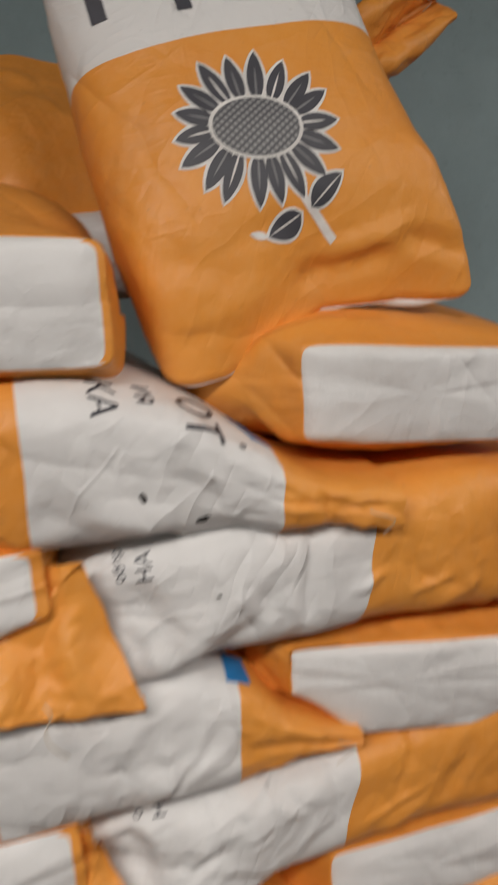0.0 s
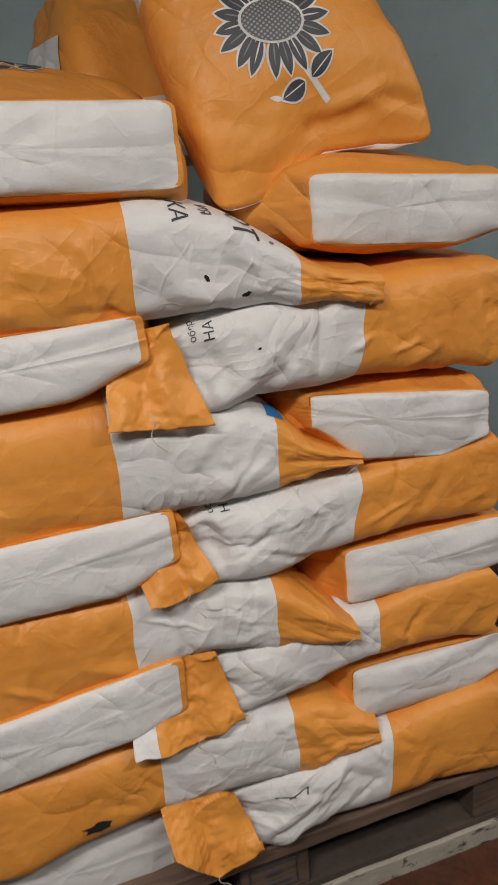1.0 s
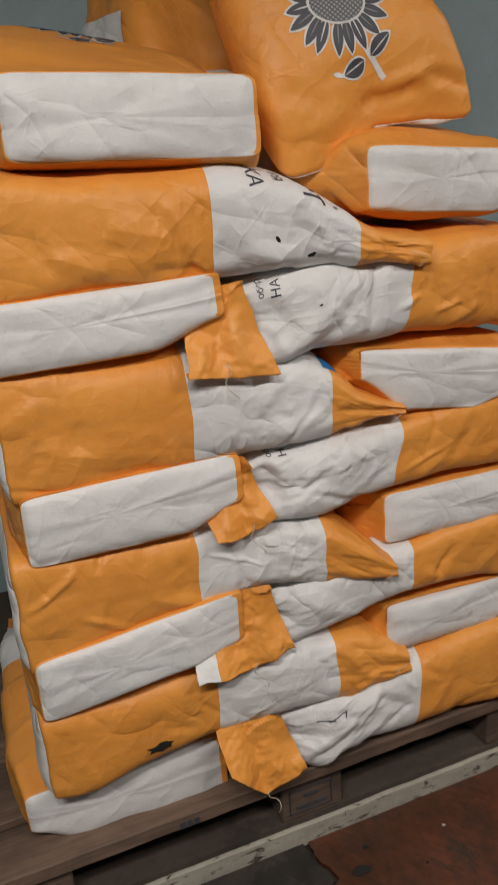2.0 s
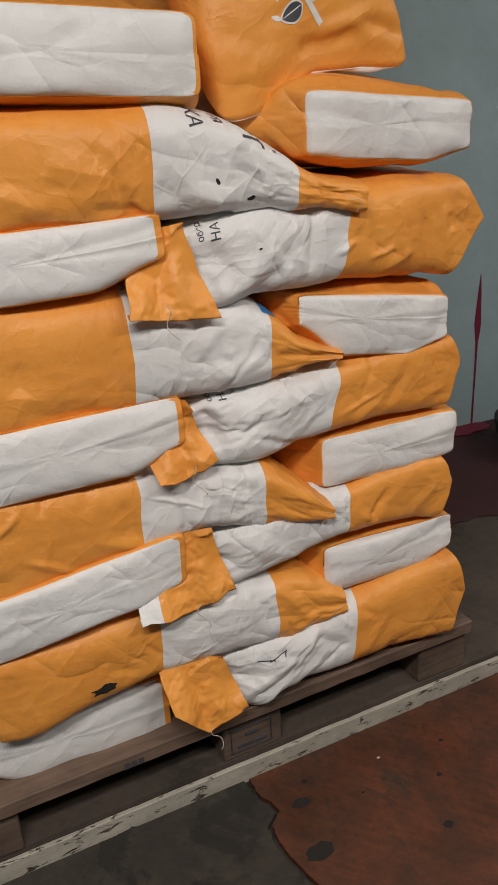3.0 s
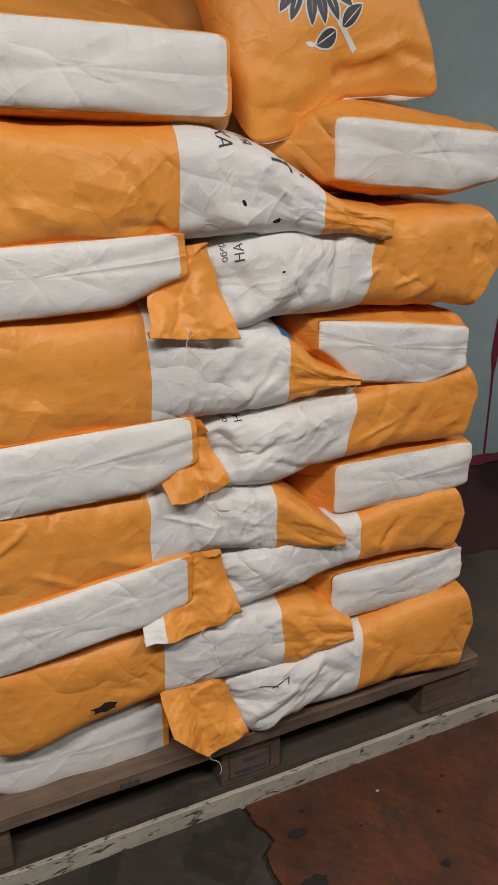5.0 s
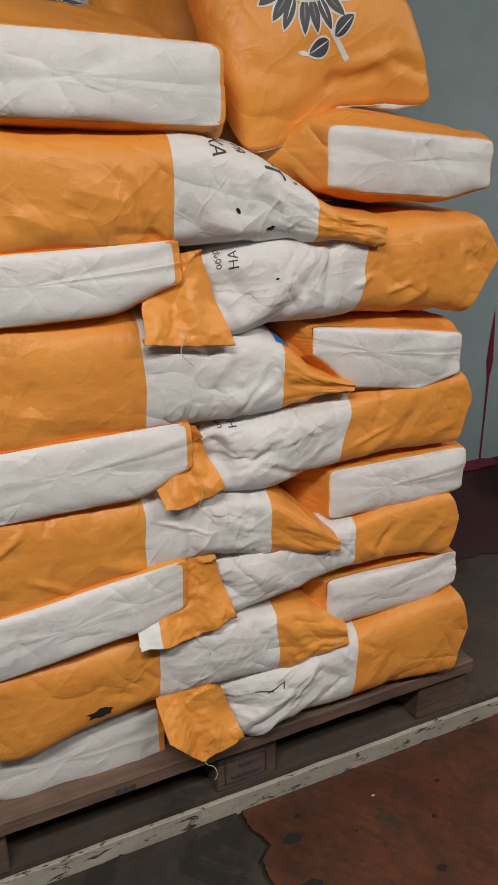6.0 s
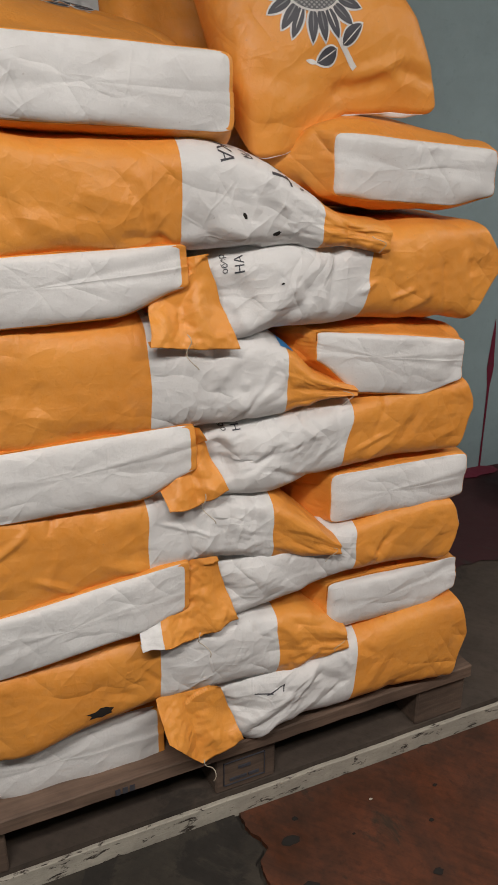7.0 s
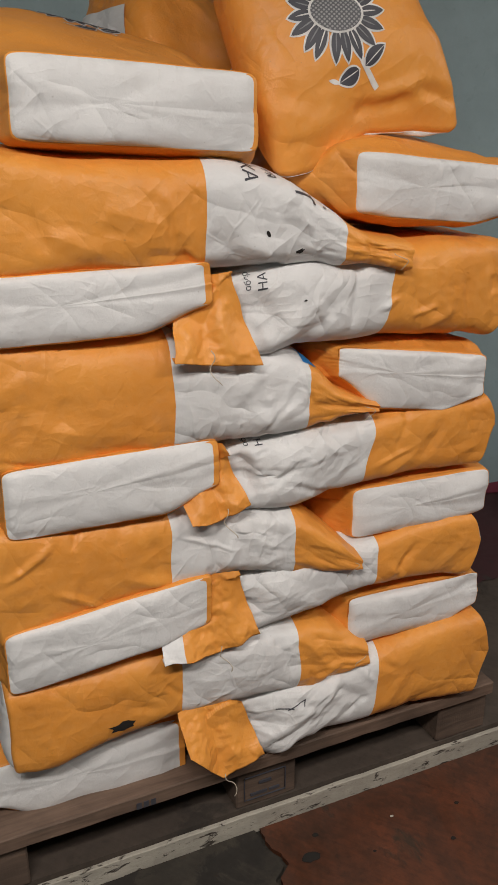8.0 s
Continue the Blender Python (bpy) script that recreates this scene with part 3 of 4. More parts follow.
# ---- ceiling lamps, all out of view ----
def build_tube_lamp(x, y, z, power):
    lamp = tagged(new("ceiling_lamp"), "unseen white tube lamp on the ceiling", "lamp", "ceiling lamps")
    lamp.location = (x, y, z)
    part("housing", box(-0.7, 0.7, -0.09, 0.09, 0.03, 0.08, 0.008), CEIL, lamp)
    part("tube", tube([(-0.62 + 0.05 * i, 0, 0.005) for i in range(25)], 0.018, 10), DIFFUSER, lamp)
    lamp_light("tube_light", x, y, z - 0.03, 1.3, 0.25, LAMP_POWER * power, (1.0, 0.94, 0.88))


# first: the main ceiling light; second added as fill, third added to brighten the wall
for lx, ly, pw in ((-0.5, -1.75, 1.5), (1.5, -2.0, 0.8), (3.4, -0.6, 0.65)):
    build_tube_lamp(lx, ly, 2.72, pw)

# ---- pallet ----
def build_pallet():
    pal = tagged(new("wooden_pallet"), "worn brown wooden pallet on the concrete platform", "pallet")
    pal.matrix_world = Matrix.Translation((1.1, 0.038, SLAB_Z)) @ Matrix.Rotation(radians(3.0), 4, "Z") @ Matrix.Translation((-0.5, 0.38, 0))
    o = Vector((-0.6, -0.4, 0))

    def add(name, bm, m, label=""):
        bmesh.ops.translate(bm, verts=bm.verts[:], vec=o)
        return part(name, bm, m, pal, label)
    for i, (y0, y1) in enumerate(((0.0, 0.1), (0.145, 0.245), (0.3275, 0.4725), (0.555, 0.655), (0.7, 0.8))):
        add("deck_board", rough_plank(-0.06, 1.2, y0, y1, 0.122 if i else 0.110, 0.144, i), DECK)
    for i, x in enumerate((-0.06, 0.5275, 1.055)):
        add("stringer", rough_plank(x, x + 0.145, 0.102, 0.794, 0.1, 0.1215, i + 9, axis=1), BLOCK)
        for j, y in enumerate((0.022 if i == 1 else 0.018, 0.35, 0.696)):
            add("block", rough_plank(x, x + 0.145, y, y + 0.1, 0.0, 0.0995, i * 3 + j, 0.004), BLOCK)

    bars = ((0.545, 0.645, 0.078, 0.0795), (0.545, 0.645, 0.018, 0.0195), (0.545, 0.5465, 0.018, 0.0795), (0.6435, 0.645, 0.018, 0.0795), (0.56, 0.60, 0.028, 0.034), (0.605, 0.63, 0.028, 0.034), (0.58, 0.61, 0.055, 0.061))
    for x0, x1, z0, z1 in bars:
        add("stamp", box(x0, x1, 0.0185, 0.0215, z0, z1), INK)
    for x0 in (0.3, 0.315, 0.33):
        add("stamp", box(x0, x0 + 0.01, -0.002, 0.0, 0.114, 0.128), INK)


build_pallet()

# ---- sacks ----
def right_run(label, x0, x1, zb, zt, band, seed, yf=-0.02, **kw):
    f = lambda pts: [(p[0] - x0, p[1]) for p in pts]
    return sack(label, (x0, 0, 0), RIGHTWARD, x1 - x0, f(zb), f(zt), [(0, yf), (x1 - x0, yf)] if not isinstance(yf, list) else f(yf),
                [(0, 0.36), (0.3, 0.40), (x1 - x0, 0.42)], (band[0] - x0, band[1] - x0), seed, **kw)


def left_run(label, x0, x1, zb, zt, band, seed, yf=-0.02, **kw):
    f = lambda pts: sorted((x1 - p[0], p[1]) for p in pts)
    return sack(label, (x1, 0, 0), LEFTWARD, x1 - x0, f(zb), f(zt), [(0, yf), (x1 - x0, yf)] if not isinstance(yf, list) else f(yf),
                [(0, 0.36), (0.3, 0.40), (x1 - x0, 0.42)], (x1 - band[1], x1 - band[0]), seed, **kw)


def end_on(label, x0, x1, z0, z1, seed, yf=-0.03, rise=0.0, rim=0.0015, under=0.02, over=0.008, grow=0.03, flank=0.025, length=0.72, n_mid=4.0, lap=0.0, **kw):
    """A sack seen on its glued bottom: x0..x1 and z0..z1 are the white panel's, rise how much its right end lies higher,
    under and over how far the orange sides swell out behind it."""
    zb = [(0, z0 - rim), (0.05, z0 - rim - under), (0.5, z0 - rim - under), (length, (z0 + z1) / 2 - 0.02)]
    zt = [(0, z1 + rim), (0.06, z1 + rim + over), (0.3, z1 + rim + over + grow), (0.5, z1 + rim + over + grow * 0.5), (length, (z0 + z1) / 2 + 0.02)]
    a, b = x0 - rim, x1 + rim + lap
    fl, fr = flank if isinstance(flank, tuple) else (flank, flank)
    return sack(label, (0, yf, 0), INWARD, length, zb, zt, [(0, a), (0.12, a - fl), (length, a)],
                [(0, b - a), (0.12, b - a + fl + fr), (length, b - a + 0.02)], (length - 0.32, length - 0.09), seed, skew=rise / 2, cap=rim, tail=False, n_end=14.0, lap=lap, n_mid=n_mid, **kw)


SIDE_LABEL = "orange and white printed paper sack lying along the stack"
END_LABEL = "orange paper sack with its white bottom facing out"

R = {}
R["l8"] = right_run("orange and white printed paper sack, torn near its mouth", 0.10, 0.845, [(0.1, 1.226), (0.45, 1.212), (0.55, 1.218), (0.7, 1.216), (0.76, 1.224), (0.845, 1.2)], [(0.1, 1.415), (0.5, 1.41), (0.6, 1.385), (0.66, 1.345), (0.712, 1.305), (0.755, 1.278), (0.845, 1.265)], (0.465, 0.708), 11, yf=[(0.1, -0.035), (0.7, -0.045), (0.76, -0.05), (0.845, -0.05)], gusset=0.004,
                    creases=[(0.47, 1.29, 0.53, 1.235, 0.03, -0.012), (0.52, 1.27, 0.60, 1.245, 0.025, 0.010), (0.60, 1.37, 0.66, 1.25, 0.03, 0.010), (0.55, 1.35, 0.57, 1.27, 0.018, -0.006), (0.64, 1.25, 0.705, 1.25, 0.02, -0.008), (0.42, 1.29, 0.44, 1.23, 0.02, -0.009), (0.3, 1.33, 0.40, 1.30, 0.03, 0.008), (0.40, 1.36, 0.425, 1.26, 0.018, 0.008), (0.36, 1.26, 0.45, 1.245, 0.016, -0.008), (0.19, 1.33, 0.22, 1.27, 0.02, -0.008), (0.21, 1.30, 0.30, 1.26, 0.022, 0.007), (0.43, 1.27, 0.455, 1.24, 0.01, 0.008), (0.755, 1.27, 0.77, 1.21, 0.012, -0.010), (0.79, 1.26, 0.80, 1.205, 0.012, 0.007)])
R["l6"] = right_run(SIDE_LABEL, 0.10, 0.81, [(0.1, 0.902), (0.41, 0.896), (0.5, 0.906), (0.66, 0.908), (0.74, 0.935), (0.81, 0.94)], [(0.1, 1.14), (0.4, 1.135), (0.46, 1.1), (0.56, 1.088), (0.62, 1.088), (0.67, 1.055), (0.72, 1.0), (0.81, 0.96)], (0.405, 0.664), 12, yf=-0.03, gusset=0.012,
                    creases=[(0.515, 1.07, 0.535, 0.93, 0.022, -0.009), (0.535, 0.985, 0.59, 0.95, 0.02, 0.008), (0.56, 1.06, 0.53, 1.0, 0.03, 0.009), (0.60, 0.96, 0.66, 1.0, 0.02, 0.008), (0.67, 0.99, 0.78, 0.955, 0.014, 0.006), (0.66, 0.945, 0.76, 0.945, 0.012, -0.005), (0.15, 1.0, 0.26, 0.97, 0.03, 0.006), (0.22, 0.95, 0.34, 0.935, 0.025, -0.006), (0.12, 0.94, 0.17, 1.02, 0.02, -0.007)])
R["l4"] = right_run(SIDE_LABEL, 0.08, 0.78, [(0.08, 0.584), (0.396, 0.628), (0.5, 0.642), (0.65, 0.622), (0.78, 0.612)], [(0.08, 0.825), (0.39, 0.82), (0.56, 0.79), (0.65, 0.77), (0.71, 0.72), (0.78, 0.65)], (0.392, 0.636), 13, yf=[(0.08, -0.03), (0.6, -0.03), (0.77, -0.045)], gusset=0.006,
                    creases=[(0.485, 0.80, 0.475, 0.66, 0.022, -0.014), (0.51, 0.74, 0.50, 0.67, 0.02, 0.010), (0.51, 0.76, 0.60, 0.70, 0.02, 0.008), (0.60, 0.78, 0.62, 0.65, 0.015, -0.007), (0.64, 0.74, 0.74, 0.66, 0.018, 0.008), (0.64, 0.70, 0.72, 0.64, 0.014, -0.007), (0.56, 0.66, 0.61, 0.69, 0.014, 0.006), (0.36, 0.76, 0.385, 0.67, 0.016, -0.008), (0.30, 0.70, 0.375, 0.66, 0.02, 0.006)])
R["l2"] = right_run("orange and white printed paper sack, smeared with dirt", 0.08, 0.82, [(0.08, 0.317), (0.13, 0.304), (0.4, 0.342), (0.66, 0.34), (0.76, 0.345), (0.82, 0.365)], [(0.08, 0.51), (0.37, 0.53), (0.6, 0.525), (0.72, 0.5), (0.82, 0.425)], (0.405, 0.655), 14, yf=-0.03, gusset=0.012,
                    creases=[(0.65, 0.50, 0.72, 0.40, 0.02, 0.009), (0.69, 0.47, 0.79, 0.44, 0.016, -0.009), (0.68, 0.36, 0.75, 0.40, 0.016, 0.008), (0.43, 0.44, 0.58, 0.43, 0.03, 0.005), (0.60, 0.5, 0.63, 0.42, 0.018, -0.006), (0.3, 0.42, 0.36, 0.40, 0.016, -0.006)])

R["r7"] = left_run(SIDE_LABEL, 0.405, 1.13, [(0.4, 1.09), (0.45, 1.075), (0.57, 1.056), (0.66, 1.08), (0.82, 1.076), (1.13, 1.06)], [(0.4, 1.15), (0.48, 1.215), (0.55, 1.24), (0.8, 1.25), (0.95, 1.268), (1.13, 1.25)], (0.46, 0.815), 21, beak=0.06, gusset=0.06, lean=-0.03, yf=[(0.4, 0.02), (0.46, 0.0), (0.53, -0.025), (0.6, -0.038), (0.85, -0.02), (1.12, -0.01)],
                   creases=[(0.752, 1.235, 0.738, 1.12, 0.014, -0.012), (0.57, 1.09, 0.72, 1.2, 0.03, 0.010), (0.60, 1.085, 0.69, 1.13, 0.022, -0.009), (0.56, 1.18, 0.60, 1.10, 0.02, -0.008), (0.63, 1.21, 0.66, 1.15, 0.02, 0.007), (0.69, 1.11, 0.72, 1.16, 0.015, 0.007), (0.87, 1.2, 0.89, 1.1, 0.016, -0.006), (0.93, 1.22, 0.95, 1.11, 0.018, 0.006), (0.985, 1.19, 1.0, 1.09, 0.014, -0.008), (0.90, 1.10, 0.96, 1.13, 0.014, 0.008), (1.03, 1.2, 1.05, 1.1, 0.016, 0.007)])
R["r5"] = left_run(SIDE_LABEL, 0.415, 1.10, [(0.4, 0.81), (0.44, 0.79), (0.56, 0.768), (0.67, 0.758), (0.81, 0.78), (1.1, 0.78)], [(0.4, 0.84), (0.5, 0.92), (0.8, 0.935), (0.95, 0.955), (1.1, 0.945)], (0.45, 0.8), 22, beak=0.022, gusset=0.06, lean=-0.03, yf=[(0.4, 0.02), (0.46, 0.0), (0.52, -0.022), (0.6, -0.032), (0.85, -0.01), (1.12, 0.0)],
                   creases=[(0.53, 0.9, 0.565, 0.79, 0.018, -0.010), (0.55, 0.9, 0.59, 0.83, 0.02, 0.009), (0.57, 0.79, 0.62, 0.87, 0.018, 0.008), (0.67, 0.92, 0.67, 0.80, 0.02, 0.005), (0.775, 0.92, 0.785, 0.84, 0.010, -0.006), (0.72, 0.82, 0.76, 0.86, 0.014, 0.005), (0.92, 0.83, 0.97, 0.9, 0.018, -0.008), (0.84, 0.80, 0.90, 0.84, 0.016, 0.007), (0.99, 0.82, 1.06, 0.84, 0.02, 0.006)])
R["r3"] = left_run(SIDE_LABEL, 0.372, 1.10, [(0.37, 0.52), (0.486, 0.49), (0.58, 0.5), (0.7, 0.518), (0.83, 0.54), (1.1, 0.525)], [(0.37, 0.56), (0.44, 0.64), (0.55, 0.66), (0.82, 0.67), (0.95, 0.69), (1.1, 0.675)], (0.47, 0.83), 23, beak=0.026, gusset=0.06, lean=-0.025, tip_white=0.035, yf=[(0.37, 0.02), (0.46, 0.0), (0.54, -0.025), (0.62, -0.032), (0.85, -0.01), (1.12, 0.0)],
                   creases=[(0.57, 0.62, 0.72, 0.54, 0.03, 0.007), (0.58, 0.53, 0.66, 0.56, 0.02, -0.006), (0.77, 0.64, 0.80, 0.56, 0.014, -0.007), (0.88, 0.56, 0.93, 0.64, 0.016, -0.010), (0.86, 0.60, 0.90, 0.56, 0.014, 0.008), (0.98, 0.56, 1.05, 0.62, 0.022, 0.006)])
R["r1"] = left_run(SIDE_LABEL, 0.425, 1.14, [(0.4, 0.27), (0.49, 0.2), (0.57, 0.215), (0.63, 0.192), (0.71, 0.207), (1.14, 0.205)], [(0.4, 0.33), (0.45, 0.365), (0.55, 0.37), (0.84, 0.4), (1.0, 0.435), (1.14, 0.425)], (0.485, 0.843), 24, beak=0.026, gusset=0.06, lean=-0.03, yf=[(0.4, 0.03), (0.48, 0.0), (0.56, -0.03), (0.64, -0.042), (0.8, -0.02), (1.14, -0.02)],
                   creases=[(0.57, 0.25, 0.76, 0.36, 0.022, 0.012), (0.58, 0.235, 0.70, 0.29, 0.016, -0.010), (0.68, 0.22, 0.77, 0.3, 0.018, 0.009), (0.74, 0.34, 0.82, 0.29, 0.02, -0.008), (0.64, 0.34, 0.70, 0.31, 0.014, -0.006), (0.80, 0.37, 0.835, 0.33, 0.01, 0.006), (0.86, 0.25, 0.92, 0.33, 0.02, 0.006), (0.93, 0.24, 1.05, 0.27, 0.025, -0.006), (0.85, 0.37, 0.90, 0.34, 0.014, -0.007)])

R["top"] = end_on(END_LABEL, 0.182, 0.545, 1.42, 1.532, 31, rise=-0.018, over=0.005, grow=0.075, flank=0.035, roll=-0.045, lap=0.005)
R["e8"] = end_on(END_LABEL, 0.760, 1.085, 1.294, 1.392, 32, yf=0.0, rise=-0.03, over=0.034, grow=0.026, roll=-0.012, flank=(0.13, 0.035), nip=0.02, n_mid=2.1, soft_len=0.075, crumple=1.2)
R["e7"] = end_on(END_LABEL, 0.06, 0.462, 1.135, 1.238, 33, rise=0.01, under=0.012, over=0.001, grow=0.01, nip=0.035, lap=0.009)
R["e6"] = end_on(END_LABEL, 0.735, 1.058, 0.937, 1.047, 34, yf=0.0, rise=-0.045, over=0.02, flank=(0.07, 0.012), grow=0.01, nip=0.03, nip_other=0.055, n_mid=3.0, soft_len=0.16, crumple=1.4)
R["e5"] = end_on(END_LABEL, 0.115, 0.472, 0.812, 0.932, 35, rise=0.01, over=0.001, grow=0.01, nip=0.035, lap=0.008)
R["e4"] = end_on(END_LABEL, 0.788, 1.106, 0.668, 0.771, 36, yf=0.015, flank=(0.07, 0.012), nip=0.008, n_mid=3.0, soft_len=0.16)
R["e3"] = end_on(END_LABEL, 0.092, 0.455, 0.53, 0.648, 37, rise=0.045, under=0.012, over=0.001, grow=0.01, nip=0.015, lap=0.007)
R["e2"] = end_on(END_LABEL, 0.789, 1.11, 0.412, 0.522, 38, yf=0.015, flank=(0.065, 0.012), nip=0.03, n_mid=3.0, soft_len=0.16, crumple=1.3)
R["e1"] = end_on(END_LABEL, 0.029, 0.409, 0.176, 0.311, 39, yf=0.03, rise=0.01, under=0.004, over=0.03, nip_other=0.05, lap=0.009)



from mathutils.bvhtree import BVHTree


def surface_of(body):
    me = body.data
    base = body.parent.location
    return BVHTree.FromPolygons([v.co + base for v in me.vertices], [tuple(p.vertices) for p in me.polygons])


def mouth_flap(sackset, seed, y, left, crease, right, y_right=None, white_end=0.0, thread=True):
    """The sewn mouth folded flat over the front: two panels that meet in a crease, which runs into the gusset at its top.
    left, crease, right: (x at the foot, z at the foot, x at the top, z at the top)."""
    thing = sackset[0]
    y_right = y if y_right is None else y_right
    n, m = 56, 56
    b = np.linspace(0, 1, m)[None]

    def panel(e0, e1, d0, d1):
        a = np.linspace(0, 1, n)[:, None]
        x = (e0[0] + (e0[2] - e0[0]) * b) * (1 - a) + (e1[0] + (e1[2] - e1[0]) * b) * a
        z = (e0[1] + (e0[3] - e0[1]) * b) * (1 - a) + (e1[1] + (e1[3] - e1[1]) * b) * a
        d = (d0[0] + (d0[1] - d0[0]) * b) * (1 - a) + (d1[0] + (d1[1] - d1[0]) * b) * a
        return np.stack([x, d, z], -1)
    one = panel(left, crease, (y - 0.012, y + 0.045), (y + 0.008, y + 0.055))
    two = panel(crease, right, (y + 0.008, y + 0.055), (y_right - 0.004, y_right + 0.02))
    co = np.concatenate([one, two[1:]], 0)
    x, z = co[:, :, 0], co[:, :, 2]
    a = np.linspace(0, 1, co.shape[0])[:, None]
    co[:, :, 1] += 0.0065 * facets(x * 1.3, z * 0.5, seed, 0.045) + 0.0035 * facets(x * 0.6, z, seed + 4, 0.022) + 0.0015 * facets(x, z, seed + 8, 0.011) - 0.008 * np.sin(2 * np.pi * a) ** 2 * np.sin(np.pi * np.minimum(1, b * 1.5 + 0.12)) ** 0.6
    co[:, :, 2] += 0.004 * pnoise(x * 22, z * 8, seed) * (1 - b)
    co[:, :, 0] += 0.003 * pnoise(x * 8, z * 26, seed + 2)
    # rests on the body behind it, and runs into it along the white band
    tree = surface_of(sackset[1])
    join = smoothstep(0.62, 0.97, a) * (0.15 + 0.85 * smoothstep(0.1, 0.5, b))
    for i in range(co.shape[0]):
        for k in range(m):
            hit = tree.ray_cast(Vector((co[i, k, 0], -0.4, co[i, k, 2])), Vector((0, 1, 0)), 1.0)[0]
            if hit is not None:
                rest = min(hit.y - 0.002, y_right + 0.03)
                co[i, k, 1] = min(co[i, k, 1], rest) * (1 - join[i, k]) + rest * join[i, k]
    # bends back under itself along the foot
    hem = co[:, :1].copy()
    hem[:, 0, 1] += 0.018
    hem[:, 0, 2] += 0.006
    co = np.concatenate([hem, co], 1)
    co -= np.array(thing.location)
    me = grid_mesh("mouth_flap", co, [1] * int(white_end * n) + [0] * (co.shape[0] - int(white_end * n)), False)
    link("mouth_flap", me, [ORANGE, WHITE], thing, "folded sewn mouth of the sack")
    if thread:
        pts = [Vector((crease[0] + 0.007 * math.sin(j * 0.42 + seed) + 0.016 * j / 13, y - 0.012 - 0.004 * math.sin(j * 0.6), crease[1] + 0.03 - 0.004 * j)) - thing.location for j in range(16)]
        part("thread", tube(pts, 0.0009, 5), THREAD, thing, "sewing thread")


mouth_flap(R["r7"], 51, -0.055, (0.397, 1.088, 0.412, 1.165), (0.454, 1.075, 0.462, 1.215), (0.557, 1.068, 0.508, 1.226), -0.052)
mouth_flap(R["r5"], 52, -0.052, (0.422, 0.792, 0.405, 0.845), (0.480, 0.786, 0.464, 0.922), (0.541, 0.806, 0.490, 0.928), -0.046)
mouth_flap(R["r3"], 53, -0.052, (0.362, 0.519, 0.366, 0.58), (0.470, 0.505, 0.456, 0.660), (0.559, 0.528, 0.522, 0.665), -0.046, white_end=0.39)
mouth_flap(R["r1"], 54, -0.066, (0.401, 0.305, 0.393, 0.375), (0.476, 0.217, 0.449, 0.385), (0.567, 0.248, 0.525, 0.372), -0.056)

# the rear of the stack, behind the front sacks
for key in ("l8", "l6", "l4", "l2", "r7", "r5", "r3", "r1"):
    th = R[key][0]
    rear = copy_thing(th, Matrix.Translation(th.location + Vector((0, 0.42, 0))))
    rear["label"] = "orange and white paper sack in the rear of the stack"

# ---- leaning sack with the large flower print ----
ROLL, LEAN_BACK = radians(9), radians(25)
LW = Vector((math.cos(ROLL), 0, math.sin(ROLL)))
LS = Vector((-math.sin(ROLL) * math.cos(LEAN_BACK), math.sin(LEAN_BACK), math.cos(ROLL) * math.cos(LEAN_BACK)))
LH = LW.cross(LS) * (1 if LW.cross(LS).y < 0 else -1)
LP = Vector((0.775, 0.0, 1.415)) + LS * 0.04
R["lean"] = sack("orange paper sack with a large grey sunflower print, leaning back", LP, (LS, LW, LH), 0.62,
                 [(0, -0.125), (0.1, -0.14), (0.35, -0.14), (0.66, -0.06)], [(0, -0.06), (0.04, -0.02), (0.1, 0.02), (0.2, 0.04), (0.4, 0.035), (0.66, -0.04)],
                 [(0, -0.160), (0.06, -0.164), (0.15, -0.168), (0.3, -0.172), (0.66, -0.17)], [(0, 0.39), (0.03, 0.385), (0.12, 0.368), (0.3, 0.358), (0.66, 0.355)], (0.29, 0.53), 41, n_mid=2.6, n_end=6, cap=0.008, ears=0.01, tail=False, crumple=0.9, heel=0.085,
                 foot=[(-1, 0.04), (-0.68, 0.042), (-0.27, 0.07), (0, 0.092), (0.5, 0.085), (1, 0.058)],
                 creases=[(0.77, 1.47, 0.88, 1.5, 0.022, -0.016), (0.80, 1.49, 0.91, 1.525, 0.022, 0.016), (0.88, 1.52, 0.98, 1.49, 0.02, -0.016), (0.66, 1.41, 0.74, 1.47, 0.03, 0.008), (0.62, 1.50, 0.70, 1.48, 0.025, -0.006), (0.90, 1.62, 0.94, 1.58, 0.02, 0.007), (0.63, 1.41, 0.70, 1.43, 0.016, -0.008)])

# two sacks behind it
R["back"] = sack("orange paper sack standing behind the top of the stack", (0.475, 0.33, 1.535), ((0.0, 0.37, 0.929), (0.955, 0.277, -0.11), (0.298, -0.887, 0.353)), 0.28,
                 [(0, -0.3), (0.16, -0.3), (0.28, -0.25)], [(0, 0.0), (0.06, 0.03), (0.16, 0.02), (0.28, -0.05)], [(0, -0.01), (0.16, -0.01), (0.28, 0.03)], [(0, 0.24), (0.16, 0.25), (0.28, 0.2)], (0.26, 0.27), 42, tail=False, crumple=0.7, gusset=0.0, n_mid=4, banded=False)
R["rear_top"] = sack("orange paper sack with its crumpled mouth sticking out", (0.465, 0.42, 1.425), RIGHTWARD, 0.66,
                     [(0, 0.0), (0.3, 0.02), (0.5, 0.26), (0.66, 0.375)], [(0, 0.11), (0.2, 0.13), (0.34, 0.25), (0.5, 0.38), (0.66, 0.46)], [(0, -0.1), (0.2, -0.1), (0.66, -0.12)], [(0, 0.36), (0.66, 0.38)], (0.04, 0.3), 43, gusset=0.09, tail=True, crumple=2.4)


